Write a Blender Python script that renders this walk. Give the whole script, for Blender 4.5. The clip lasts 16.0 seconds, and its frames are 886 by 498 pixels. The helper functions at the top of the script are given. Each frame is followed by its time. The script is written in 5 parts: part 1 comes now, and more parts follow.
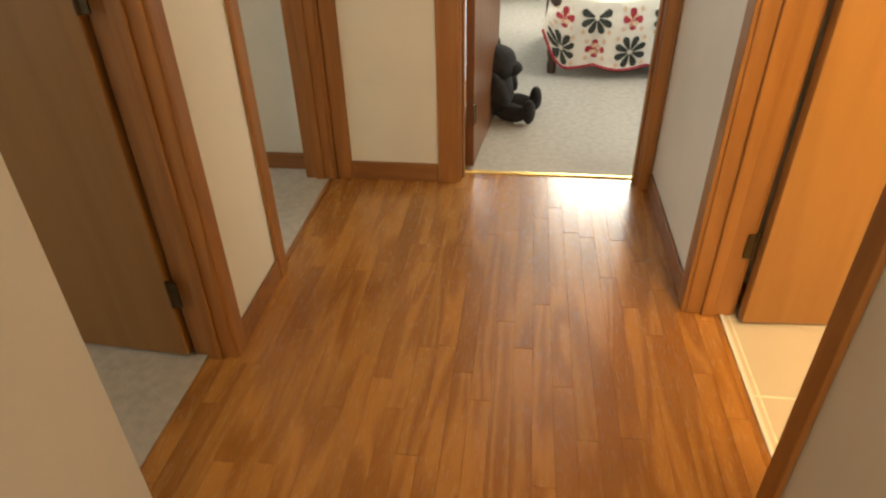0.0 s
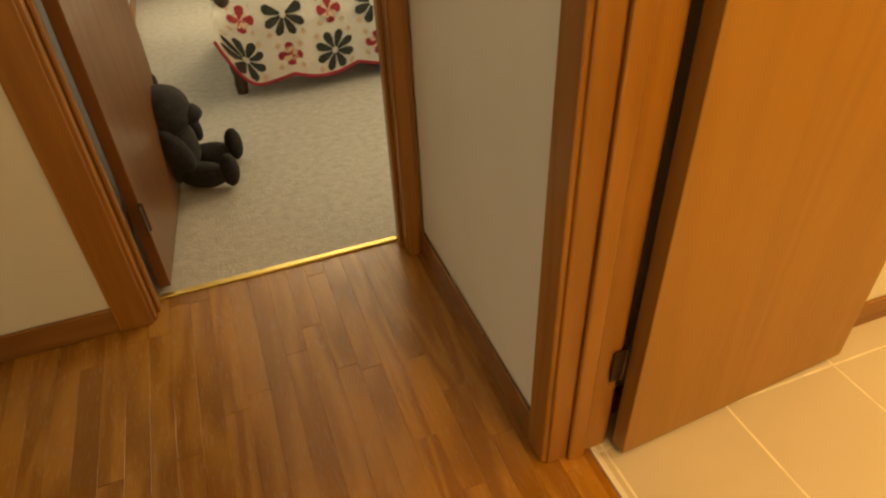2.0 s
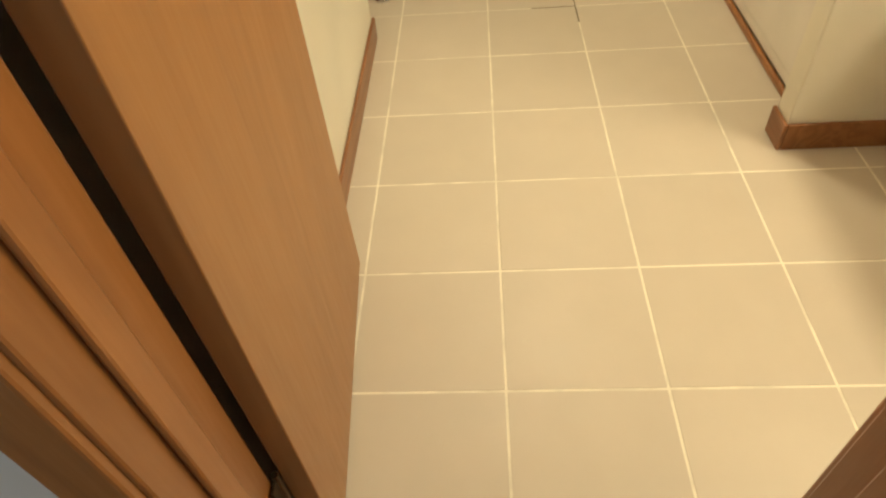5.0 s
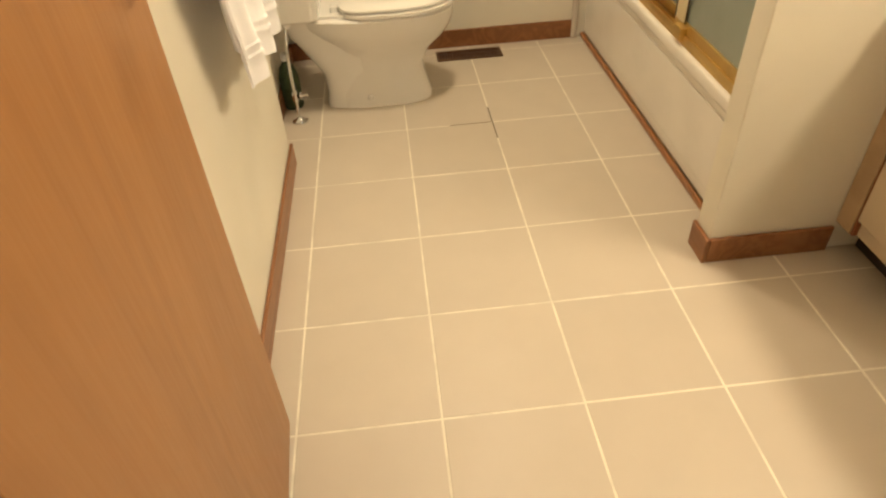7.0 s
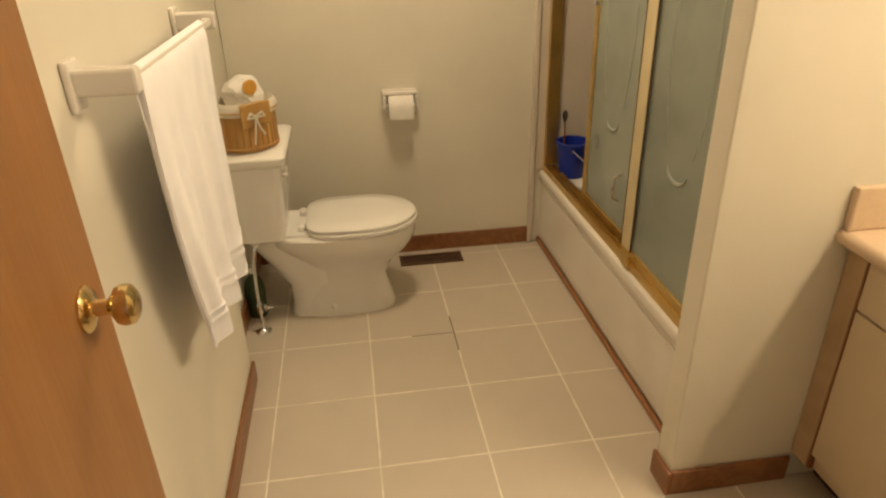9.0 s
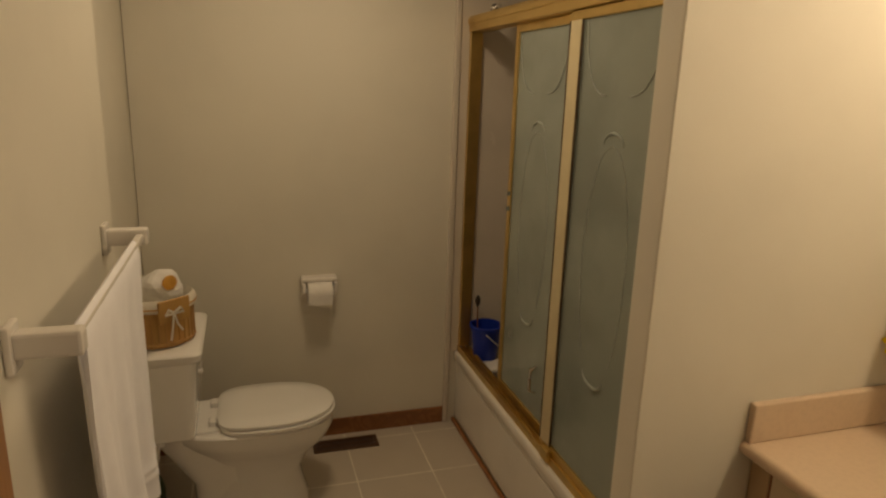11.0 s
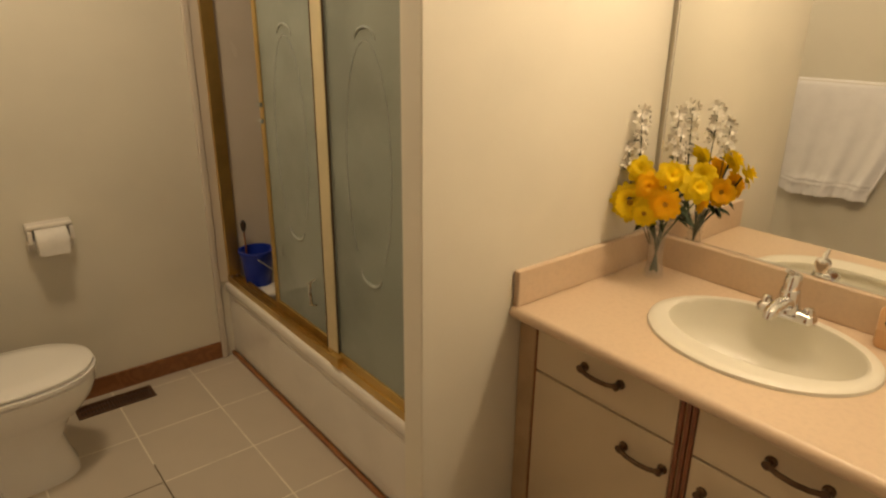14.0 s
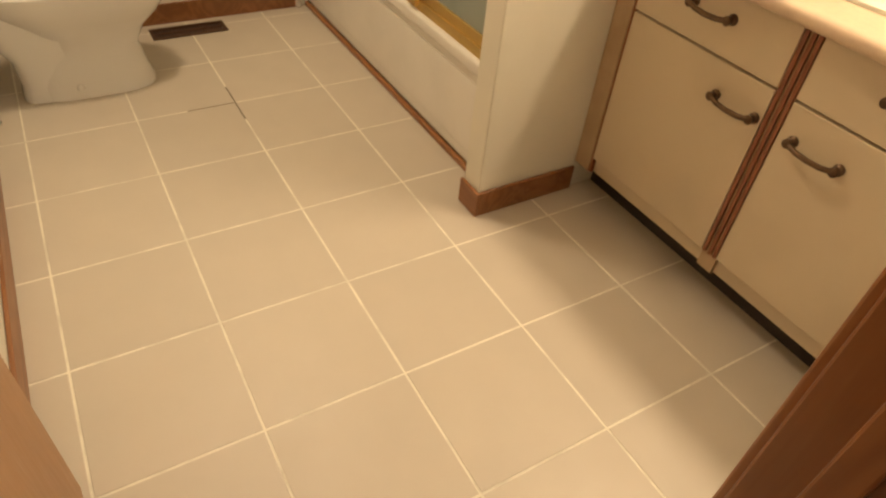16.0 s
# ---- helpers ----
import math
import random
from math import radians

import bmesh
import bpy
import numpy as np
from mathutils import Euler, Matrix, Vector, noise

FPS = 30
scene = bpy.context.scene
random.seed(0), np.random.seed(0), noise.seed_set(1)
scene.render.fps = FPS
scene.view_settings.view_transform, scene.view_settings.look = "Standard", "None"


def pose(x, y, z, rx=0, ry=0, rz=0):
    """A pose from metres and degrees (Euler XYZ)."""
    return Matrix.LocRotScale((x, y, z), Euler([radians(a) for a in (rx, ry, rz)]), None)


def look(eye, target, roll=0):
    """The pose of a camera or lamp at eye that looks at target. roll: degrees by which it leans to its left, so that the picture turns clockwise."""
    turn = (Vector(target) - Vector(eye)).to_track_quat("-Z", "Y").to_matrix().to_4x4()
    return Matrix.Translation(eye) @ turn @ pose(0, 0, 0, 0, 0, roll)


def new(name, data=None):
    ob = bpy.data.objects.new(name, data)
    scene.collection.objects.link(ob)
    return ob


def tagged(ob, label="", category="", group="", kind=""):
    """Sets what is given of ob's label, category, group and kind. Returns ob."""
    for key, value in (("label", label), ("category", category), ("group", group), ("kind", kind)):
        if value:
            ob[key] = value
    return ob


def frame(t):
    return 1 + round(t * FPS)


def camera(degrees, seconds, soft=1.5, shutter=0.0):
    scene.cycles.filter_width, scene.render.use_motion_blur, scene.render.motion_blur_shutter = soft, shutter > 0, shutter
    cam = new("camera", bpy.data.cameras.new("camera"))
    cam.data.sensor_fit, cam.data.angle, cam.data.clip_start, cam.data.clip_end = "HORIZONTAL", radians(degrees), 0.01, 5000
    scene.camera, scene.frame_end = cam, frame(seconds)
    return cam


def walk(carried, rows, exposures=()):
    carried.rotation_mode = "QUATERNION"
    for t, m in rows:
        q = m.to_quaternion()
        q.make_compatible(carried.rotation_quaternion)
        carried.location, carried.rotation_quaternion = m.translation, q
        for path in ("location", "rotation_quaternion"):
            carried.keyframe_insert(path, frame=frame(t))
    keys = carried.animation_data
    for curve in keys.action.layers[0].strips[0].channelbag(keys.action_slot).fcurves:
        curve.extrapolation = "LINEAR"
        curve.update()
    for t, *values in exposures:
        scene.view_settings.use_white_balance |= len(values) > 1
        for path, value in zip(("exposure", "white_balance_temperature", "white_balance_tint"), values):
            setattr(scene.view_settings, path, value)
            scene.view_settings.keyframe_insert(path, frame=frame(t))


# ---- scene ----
cam = camera(69.0, 16.0, soft=2.3)
PATH = [
    (0, (-1.355, -1.669, 1.347), (-1.573, -0.026, 0.227), -1.2),
    (0.3, (-1.403, -1.508, 1.374), (-1.579, 0.203, 0.354), -0.5),
    (0.5, (-1.436, -1.421, 1.405), (-1.608, 0.333, 0.461), 0.3),
    (0.8, (-1.466, -1.313, 1.399), (-1.554, 0.463, 0.484), 0.0),
    (1, (-1.471, -1.196, 1.408), (-1.451, 0.555, 0.442), -0.4),
    (1.3, (-1.448, -1.061, 1.360), (-1.266, 0.646, 0.334), -1.5),
    (1.5, (-1.432, -0.963, 1.346), (-1.133, 0.699, 0.273), -1.2),
    (1.8, (-1.328, -0.815, 1.279), (-0.888, 0.769, 0.140), -2.0),
    (2, (-1.262, -0.695, 1.264), (-0.750, 0.793, 0.029), -2.6),
    (2.3, (-1.208, -0.626, 1.188), (-0.587, 0.763, -0.110), -4.6),
    (2.5, (-1.191, -0.561, 1.196), (-0.439, 0.724, -0.139), -3.0),
    (2.8, (-1.129, -0.469, 1.199), (-0.202, 0.665, -0.162), -4.1),
    (3, (-1.136, -0.395, 1.237), (-0.043, 0.545, -0.149), -2.7),
    (3.5, (-1.148, -0.351, 1.217), (0.188, 0.273, -0.134), -2.3),
    (4, (-1.112, -0.321, 1.194), (0.280, 0.080, -0.186), -3.8),
    (6.3, (-0.921, -0.295, 1.174), (0.494, -0.345, -0.238), -4.7),
    (6.5, (-0.899, -0.297, 1.197), (0.552, -0.367, -0.178), -4.5),
    (7, (-0.870, -0.299, 1.238), (0.655, -0.397, -0.052), -3.5),
    (7.5, (-0.847, -0.310, 1.281), (0.748, -0.453, 0.081), -2.2),
    (8, (-0.821, -0.327, 1.328), (0.829, -0.486, 0.210), -2.2),
    (8.5, (-0.795, -0.332, 1.388), (0.925, -0.522, 0.385), -2.1),
    (9, (-0.779, -0.335, 1.442), (0.989, -0.580, 0.540), -1.5),
    (9.5, (-0.761, -0.323, 1.504), (1.066, -0.636, 0.754), -0.3),
    (9.7, (-0.751, -0.317, 1.526), (1.090, -0.658, 0.823), -0.4),
    (11.8, (-0.740, -0.242, 1.669), (1.057, -1.055, 1.341), 0.6),
    (12, (-0.718, -0.256, 1.678), (1.012, -1.199, 1.335), -0.4),
    (12.5, (-0.693, -0.276, 1.686), (0.878, -1.458, 1.320), -1.4),
    (13, (-0.692, -0.273, 1.670), (0.815, -1.517, 1.246), -0.1),
    (13.5, (-0.710, -0.252, 1.610), (0.772, -1.481, 1.069), 0.3),
    (14, (-0.725, -0.244, 1.549), (0.733, -1.433, 0.869), 0.6),
    (14.5, (-0.735, -0.244, 1.440), (0.671, -1.361, 0.559), 1.1),
    (15, (-0.758, -0.240, 1.380), (0.604, -1.286, 0.356), 1.6),
    (15.5, (-0.779, -0.220, 1.306), (0.523, -1.179, 0.129), 1.8),
    (16, (-0.783, -0.200, 1.214), (0.448, -1.029, -0.126), 6.2),
]
walk(cam, [(t, look(eye, target, roll)) for t, eye, target, roll in PATH],
     [(0, 0.58, 9400, 10), (0.5, 0.32, 9600, 9), (1.0, 0.30, 10000, 9), (1.5, 0.17, 12300, 6), (2.0, -0.18, 24000, 13), (2.6, -0.36, 46000, 11), (3.1, -0.31, 23000, -5), (3.5, -0.16, 11500, -6), (4.0, -0.1, 6500, -6), (6.5, -0.06, 6100, 6), (7.5, -0.16, 6300, 6),
      (8.2, -0.42, 6400, 7), (9.0, -0.68, 6500, 8), (9.7, -0.90, 6500, 9), (11.8, -2.31, 6700, 12), (13.0, -2.22, 6700, 12), (14.0, -1.29, 6600, 11), (14.5, -0.93, 6600, 11), (15.5, -0.52, 6450, 11), (16.0, -0.33, 6400, 10)])

# ---- light ----
world = bpy.data.worlds.new("sky")
scene.world = world
world.use_nodes = True
_wn = world.node_tree.nodes
_sky = _wn.new("ShaderNodeTexSky")
_sky.sky_type, _sky.sun_disc = "NISHITA", False
_sky.sun_elevation, _sky.sun_rotation = radians(40), radians(120)
world.node_tree.links.new(_sky.outputs[0], _wn["Background"].inputs[0])
_wn["Background"].inputs[1].default_value = 0.12


def lamp(name, m, power, color, sx, sy):
    data = bpy.data.lights.new(name, "AREA")
    data.shape, data.size, data.size_y, data.energy, data.color = "RECTANGLE", sx, sy, power, color
    ob = new(name, data)
    ob.matrix_world = m
    return ob


TUNGSTEN = (1.0, 0.775, 0.50)
DAY = (0.76, 0.88, 1.0)
lamp("ceiling_bulb", look((1.22, -0.58, 2.36), (1.22, -0.58, 0)), 27.5, TUNGSTEN, 0.26, 0.26)
lamp("vanity_bulbs", look((-0.22, -1.96, 2.16), (-0.22, -0.9, 1.3)), 43, TUNGSTEN, 1.0, 0.2)
# area lamps in openings of unseen windows, the last three added as fill: wall axis, wall face, centre along the wall,
# sill, head, width
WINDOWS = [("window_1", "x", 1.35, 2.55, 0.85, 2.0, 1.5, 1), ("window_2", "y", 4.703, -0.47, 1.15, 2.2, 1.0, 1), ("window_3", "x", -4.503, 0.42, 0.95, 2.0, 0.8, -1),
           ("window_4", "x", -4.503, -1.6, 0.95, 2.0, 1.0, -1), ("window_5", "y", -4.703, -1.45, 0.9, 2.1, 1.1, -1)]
# window_2 follows its reflection on the hall floor, window_1 the bright bed
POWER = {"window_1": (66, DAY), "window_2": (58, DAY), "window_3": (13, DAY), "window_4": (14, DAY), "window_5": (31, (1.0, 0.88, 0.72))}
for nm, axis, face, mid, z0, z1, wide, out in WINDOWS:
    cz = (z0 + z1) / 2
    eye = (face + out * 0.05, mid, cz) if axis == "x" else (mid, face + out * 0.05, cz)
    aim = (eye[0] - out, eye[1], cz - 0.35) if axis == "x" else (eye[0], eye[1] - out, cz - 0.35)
    lamp("opening_lamp_" + nm, look(eye, aim), POWER[nm][0], POWER[nm][1], wide - 0.06, z1 - z0 - 0.06)


# ---- materials ----
def mat(name, color, rough=0.5, metal=0.0, vary=0.08, scale=6.0, bump=0.0, bump_scale=120.0, spread=0.0,
        stretch=(1, 1, 1), second=None, mix_low=0.45, mix_high=0.65, gloss_vary=0.08, coat=0.0):
    """A surface with large stains and fine grain. spread: how far single pieces differ."""
    m = bpy.data.materials.new(name)
    m.use_nodes = True
    n, l = m.node_tree.nodes, m.node_tree.links
    b = n["Principled BSDF"]
    b.inputs["Roughness"].default_value, b.inputs["Metallic"].default_value = rough, metal
    b.inputs["Coat Weight"].default_value = coat
    co = n.new("ShaderNodeTexCoord")
    mp = n.new("ShaderNodeMapping")
    mp.inputs["Scale"].default_value = stretch
    info = n.new("ShaderNodeObjectInfo")
    addv = n.new("ShaderNodeVectorMath")
    addv.operation = "ADD"
    l.new(co.outputs["Object"], mp.inputs[0])
    l.new(mp.outputs[0], addv.inputs[0])
    scl = n.new("ShaderNodeVectorMath")
    scl.operation = "SCALE"
    scl.inputs[0].default_value = (7.3, 3.1, 5.7)
    l.new(info.outputs["Random"], scl.inputs["Scale"])
    l.new(scl.outputs[0], addv.inputs[1])
    big = n.new("ShaderNodeTexNoise")
    big.inputs["Scale"].default_value, big.inputs["Detail"].default_value = scale, 5
    l.new(addv.outputs[0], big.inputs["Vector"])
    ramp = n.new("ShaderNodeMapRange")
    ramp.inputs[1].default_value, ramp.inputs[2].default_value = mix_low, mix_high
    l.new(big.outputs["Fac"], ramp.inputs[0])
    mx = n.new("ShaderNodeMix")
    mx.data_type = "RGBA"
    other = second or tuple(c * (1 - 2 * vary) for c in color)
    mx.inputs[6].default_value, mx.inputs[7].default_value = (*color, 1), (*other, 1)
    l.new(ramp.outputs[0], mx.inputs[0])
    out = mx.outputs[2]
    if spread:
        hs = n.new("ShaderNodeHueSaturation")
        mr = n.new("ShaderNodeMapRange")
        mr.inputs[3].default_value, mr.inputs[4].default_value = 1 - spread, 1 + spread
        l.new(info.outputs["Random"], mr.inputs[0])
        l.new(mr.outputs[0], hs.inputs["Value"])
        l.new(out, hs.inputs["Color"])
        out = hs.outputs[0]
    l.new(out, b.inputs["Base Color"])
    gr = n.new("ShaderNodeMapRange")
    gr.inputs[3].default_value, gr.inputs[4].default_value = max(0.02, rough - gloss_vary), min(1, rough + gloss_vary)
    l.new(big.outputs["Fac"], gr.inputs[0])
    l.new(gr.outputs[0], b.inputs["Roughness"])
    if bump:
        fine = n.new("ShaderNodeTexNoise")
        fine.inputs["Scale"].default_value, fine.inputs["Detail"].default_value = bump_scale, 3
        l.new(addv.outputs[0], fine.inputs["Vector"])
        bp = n.new("ShaderNodeBump")
        bp.inputs["Strength"].default_value, bp.inputs["Distance"].default_value = bump, min(0.004, 0.3 / bump_scale)
        l.new(fine.outputs["Fac"], bp.inputs["Height"])
        l.new(bp.outputs[0], b.inputs["Normal"])
    return m


def wood(name, light, dark, along=1, rough=0.35, rings=9.0, spread=0.12, coat=0.2, stretch=0.07):
    """Grained wood: stretched noise along one axis, with cathedral figure from a distorted wave."""
    m = bpy.data.materials.new(name)
    m.use_nodes = True
    n, l = m.node_tree.nodes, m.node_tree.links
    b = n["Principled BSDF"]
    b.inputs["Coat Weight"].default_value, b.inputs["Coat Roughness"].default_value = coat, 0.18
    co = n.new("ShaderNodeTexCoord")
    info = n.new("ShaderNodeObjectInfo")
    scl = n.new("ShaderNodeVectorMath")
    scl.operation = "SCALE"
    scl.inputs[0].default_value = (3.7, 9.1, 5.3)
    l.new(info.outputs["Random"], scl.inputs["Scale"])
    add = n.new("ShaderNodeVectorMath")
    l.new(co.outputs["Object"], add.inputs[0])
    l.new(scl.outputs[0], add.inputs[1])
    mp = n.new("ShaderNodeMapping")
    s = [1.0, 1.0, 1.0]
    s[along] = stretch
    mp.inputs["Scale"].default_value = s
    l.new(add.outputs[0], mp.inputs[0])
    fig = n.new("ShaderNodeTexNoise")
    fig.inputs["Scale"].default_value, fig.inputs["Detail"].default_value, fig.inputs["Distortion"].default_value = rings, 2, 0.6
    l.new(mp.outputs[0], fig.inputs["Vector"])
    ring = n.new("ShaderNodeMath")
    ring.operation = "MULTIPLY"
    ring.inputs[1].default_value = 34.0
    l.new(fig.outputs["Fac"], ring.inputs[0])
    sn = n.new("ShaderNodeMath")
    sn.operation = "SINE"
    l.new(ring.outputs[0], sn.inputs[0])
    pores = n.new("ShaderNodeTexNoise")
    pores.inputs["Scale"].default_value, pores.inputs["Detail"].default_value = 160, 3
    l.new(mp.outputs[0], pores.inputs["Vector"])
    mr = n.new("ShaderNodeMapRange")
    mr.inputs[1].default_value, mr.inputs[2].default_value = -1.6, 1.6
    l.new(sn.outputs[0], mr.inputs[0])
    av = n.new("ShaderNodeMath")
    av.operation = "MULTIPLY_ADD"
    av.inputs[1].default_value = 0.6
    l.new(pores.outputs["Fac"], av.inputs[0])
    l.new(mr.outputs[0], av.inputs[2])
    sub = n.new("ShaderNodeMath")
    sub.operation = "SUBTRACT"
    sub.inputs[1].default_value, sub.use_clamp = 0.3, True
    l.new(av.outputs[0], sub.inputs[0])
    mx = n.new("ShaderNodeMix")
    mx.data_type = "RGBA"
    mx.inputs[6].default_value, mx.inputs[7].default_value = (*light, 1), (*dark, 1)
    l.new(sub.outputs[0], mx.inputs[0])
    hs = n.new("ShaderNodeHueSaturation")
    vr = n.new("ShaderNodeMapRange")
    vr.inputs[3].default_value, vr.inputs[4].default_value = 1 - spread, 1 + spread
    l.new(info.outputs["Random"], vr.inputs[0])
    l.new(vr.outputs[0], hs.inputs["Value"])
    l.new(mx.outputs[2], hs.inputs["Color"])
    l.new(hs.outputs[0], b.inputs["Base Color"])
    rr = n.new("ShaderNodeMapRange")
    rr.inputs[3].default_value, rr.inputs[4].default_value = rough - 0.06, rough + 0.1
    l.new(pores.outputs["Fac"], rr.inputs[0])
    l.new(rr.outputs[0], b.inputs["Roughness"])
    bp = n.new("ShaderNodeBump")
    bp.inputs["Strength"].default_value, bp.inputs["Distance"].default_value = 0.12, 0.001
    l.new(pores.outputs["Fac"], bp.inputs["Height"])
    l.new(bp.outputs[0], b.inputs["Normal"])
    return m


def glass(name, color=(1, 1, 1), rough=0.0, alpha=0.15, ior=1.45):
    """Clear or obscure pane: a thin see-through sheet with a glossy face."""
    m = bpy.data.materials.new(name)
    m.use_nodes = True
    n, l = m.node_tree.nodes, m.node_tree.links
    b = n["Principled BSDF"]
    b.inputs["Base Color"].default_value = (*color, 1)
    b.inputs["Roughness"].default_value, b.inputs["IOR"].default_value = rough, ior
    b.inputs["Alpha"].default_value = alpha
    return m


WALL = mat("eggshell_wall_paint", (0.72, 0.68, 0.58), 0.62, vary=0.03, scale=2.2, bump=0.12, bump_scale=170)
HALLWALL = mat("off_white_hall_paint", (0.70, 0.68, 0.63), 0.6, vary=0.03, scale=2.0, bump=0.12, bump_scale=170)
COOLWALL = mat("pale_blue_grey_paint", (0.58, 0.65, 0.72), 0.65, vary=0.03, scale=2.0, bump=0.1, bump_scale=170)
CEIL = mat("flat_white_ceiling_paint", (0.76, 0.74, 0.69), 0.85, vary=0.03, scale=3, bump=0.3, bump_scale=90)
TRIMW = wood("stained_oak_trim", (0.34, 0.139, 0.04), (0.255, 0.097, 0.025), along=2, rough=0.38, spread=0.06)
BASEW = wood("stained_oak_baseboard", (0.29, 0.12, 0.042), (0.19, 0.07, 0.02), along=0, rough=0.4, spread=0.06)
DOORW = wood("warm_veneer_door", (0.32, 0.148, 0.047), (0.275, 0.122, 0.037), along=2, rough=0.4, rings=5, spread=0.03, coat=0.1)
FLOORW = wood("oak_strip_flooring", (0.48, 0.21, 0.06), (0.25, 0.09, 0.021), along=1, rough=0.24, rings=6.5, spread=0.075, coat=0.4, stretch=0.13)
DOORD = wood("red_brown_veneer_door", (0.20, 0.075, 0.03), (0.13, 0.045, 0.018), along=2, rough=0.3, rings=5, spread=0.03, coat=0.2)
CARVE = wood("carved_brown_oak", (0.13, 0.072, 0.042), (0.07, 0.036, 0.02), along=2, rough=0.45)
DARKW = wood("dark_walnut", (0.07, 0.032, 0.018), (0.03, 0.013, 0.008), along=2, rough=0.3)
CARPET = mat("beige_cut_pile_carpet", (0.48, 0.43, 0.37), 0.95, vary=0.10, scale=34, mix_low=0.3, mix_high=0.7, bump=1.0, bump_scale=110)
TILE = mat("greige_ceramic_tile", (0.55, 0.485, 0.40), 0.45, vary=0.035, scale=7, bump=0.05, bump_scale=60, spread=0.025, mix_low=0.2, mix_high=0.8)
GROUT = mat("pale_grout", (0.80, 0.75, 0.63), 0.85, vary=0.1, scale=14, bump=0.3, bump_scale=200)
DARKGAP = mat("dirty_open_joint", (0.19, 0.15, 0.105), 0.9, scale=30)
BRASS = mat("polished_brass", (0.80, 0.62, 0.30), 0.15, 1.0, vary=0.06, scale=20)
GOLD = mat("gold_anodised_aluminium", (0.72, 0.52, 0.20), 0.36, 1.0, vary=0.08, scale=8)
# lighter copy of the gold, its cream reflection put into the colour
SHEENGOLD = mat("gold_face_with_painted_sheen", (0.86, 0.76, 0.52), 0.5, 0.75, vary=0.05, scale=6)
CHROME = mat("chrome", (0.80, 0.80, 0.80), 0.09, 1.0, vary=0.03)
BRONZE = mat("dark_bronze_hinge", (0.10, 0.07, 0.04), 0.4, 0.9, vary=0.1, scale=30)
PORC = mat("white_porcelain", (0.84, 0.82, 0.78), 0.10, vary=0.015, scale=3, coat=0.4)
ENAMEL = mat("bone_tub_enamel", (0.78, 0.74, 0.68), 0.16, vary=0.03, scale=4)


# ---- building helpers ----
def box(bm, x0, x1, y0, y1, z0, z1):
    vs = [bm.verts.new((x, y, z)) for x in (x0, x1) for y in (y0, y1) for z in (z0, z1)]
    for f in ((0, 1, 3, 2), (4, 6, 7, 5), (0, 4, 5, 1), (2, 3, 7, 6), (0, 2, 6, 4), (1, 5, 7, 3)):
        bm.faces.new([vs[i] for i in f])
    return vs


def rounded(bm, r, seg=2):
    bmesh.ops.recalc_face_normals(bm, faces=bm.faces)
    if r > 0:
        bmesh.ops.bevel(bm, geom=bm.edges[:], offset=r, segments=seg, affect="EDGES", profile=0.5, clamp_overlap=True)
    return bm


def link(name, bm, material, smooth=False):
    bmesh.ops.recalc_face_normals(bm, faces=bm.faces)
    me = bpy.data.meshes.new(name)
    bm.to_mesh(me)
    bm.free()
    me.materials.append(material)
    if smooth:
        for p in me.polygons:
            p.use_smooth = True
        me.set_sharp_from_angle(angle=radians(40))
    return new(name, me)


def part(name, bm, material, parent, label="", smooth=False):
    ob = link(name, bm, material, smooth)
    ob.parent = parent
    if label:
        ob["label"] = label
    return ob


def bx(x0, x1, y0, y1, z0, z1, r=0.0, seg=2):
    bm = bmesh.new()
    box(bm, x0, x1, y0, y1, z0, z1)
    return rounded(bm, r, seg)


def boxes(rows, r=0.0):
    bm = bmesh.new()
    for row in rows:
        box(bm, *row)
    return rounded(bm, r)


def lathe(profile, seg=24, axis="z"):
    """Surface turned from (radius, height) pairs."""
    bm = bmesh.new()
    rings = []
    for r, h in profile:
        ring = []
        for i in range(seg):
            a = 2 * math.pi * i / seg
            p = (r * math.cos(a), r * math.sin(a), h)
            if axis == "x":
                p = (h, p[0], p[1])
            if axis == "y":
                p = (p[0], h, p[1])
            ring.append(bm.verts.new(p))
        rings.append(ring)
    for a, b in zip(rings, rings[1:]):
        for i in range(seg):
            bm.faces.new((a[i], a[(i + 1) % seg], b[(i + 1) % seg], b[i]))
    bm.faces.new(rings[0][::-1])
    bm.faces.new(rings[-1])
    return bm


def loft(rings, caps=True):
    """Closed skin through rings of equal point count; without caps the last ring joins the first."""
    bm = bmesh.new()
    vs = [[bm.verts.new(p) for p in ring] for ring in rings]
    k = len(vs[0])
    for a, b in zip(vs, vs[1:] if caps else vs[1:] + vs[:1]):
        for i in range(k):
            bm.faces.new((a[i], a[(i + 1) % k], b[(i + 1) % k], b[i]))
    if caps:
        bm.faces.new(vs[0][::-1])
        bm.faces.new(vs[-1])
    return bm


def tube(points, r, seg=10):
    pts = [Vector(p) for p in points]
    rings = []
    for i, p in enumerate(pts):
        d = (pts[min(i + 1, len(pts) - 1)] - pts[max(i - 1, 0)]).normalized()
        u = d.orthogonal().normalized() if i == 0 else (u - d * u.dot(d)).normalized()
        v = d.cross(u)
        rr = r[i] if isinstance(r, (list, tuple)) else r
        rings.append([p + (u * math.cos(2 * math.pi * j / seg) + v * math.sin(2 * math.pi * j / seg)) * rr for j in range(seg)])
    return loft(rings)


def moved(bm, m):
    bmesh.ops.transform(bm, matrix=m, verts=bm.verts)
    return bm


def thing(name, place, label, category, group="", kind=""):
    ob = new(name)
    ob.matrix_world = place if isinstance(place, Matrix) else Matrix.Translation(place)
    return tagged(ob, label, category, group, kind)


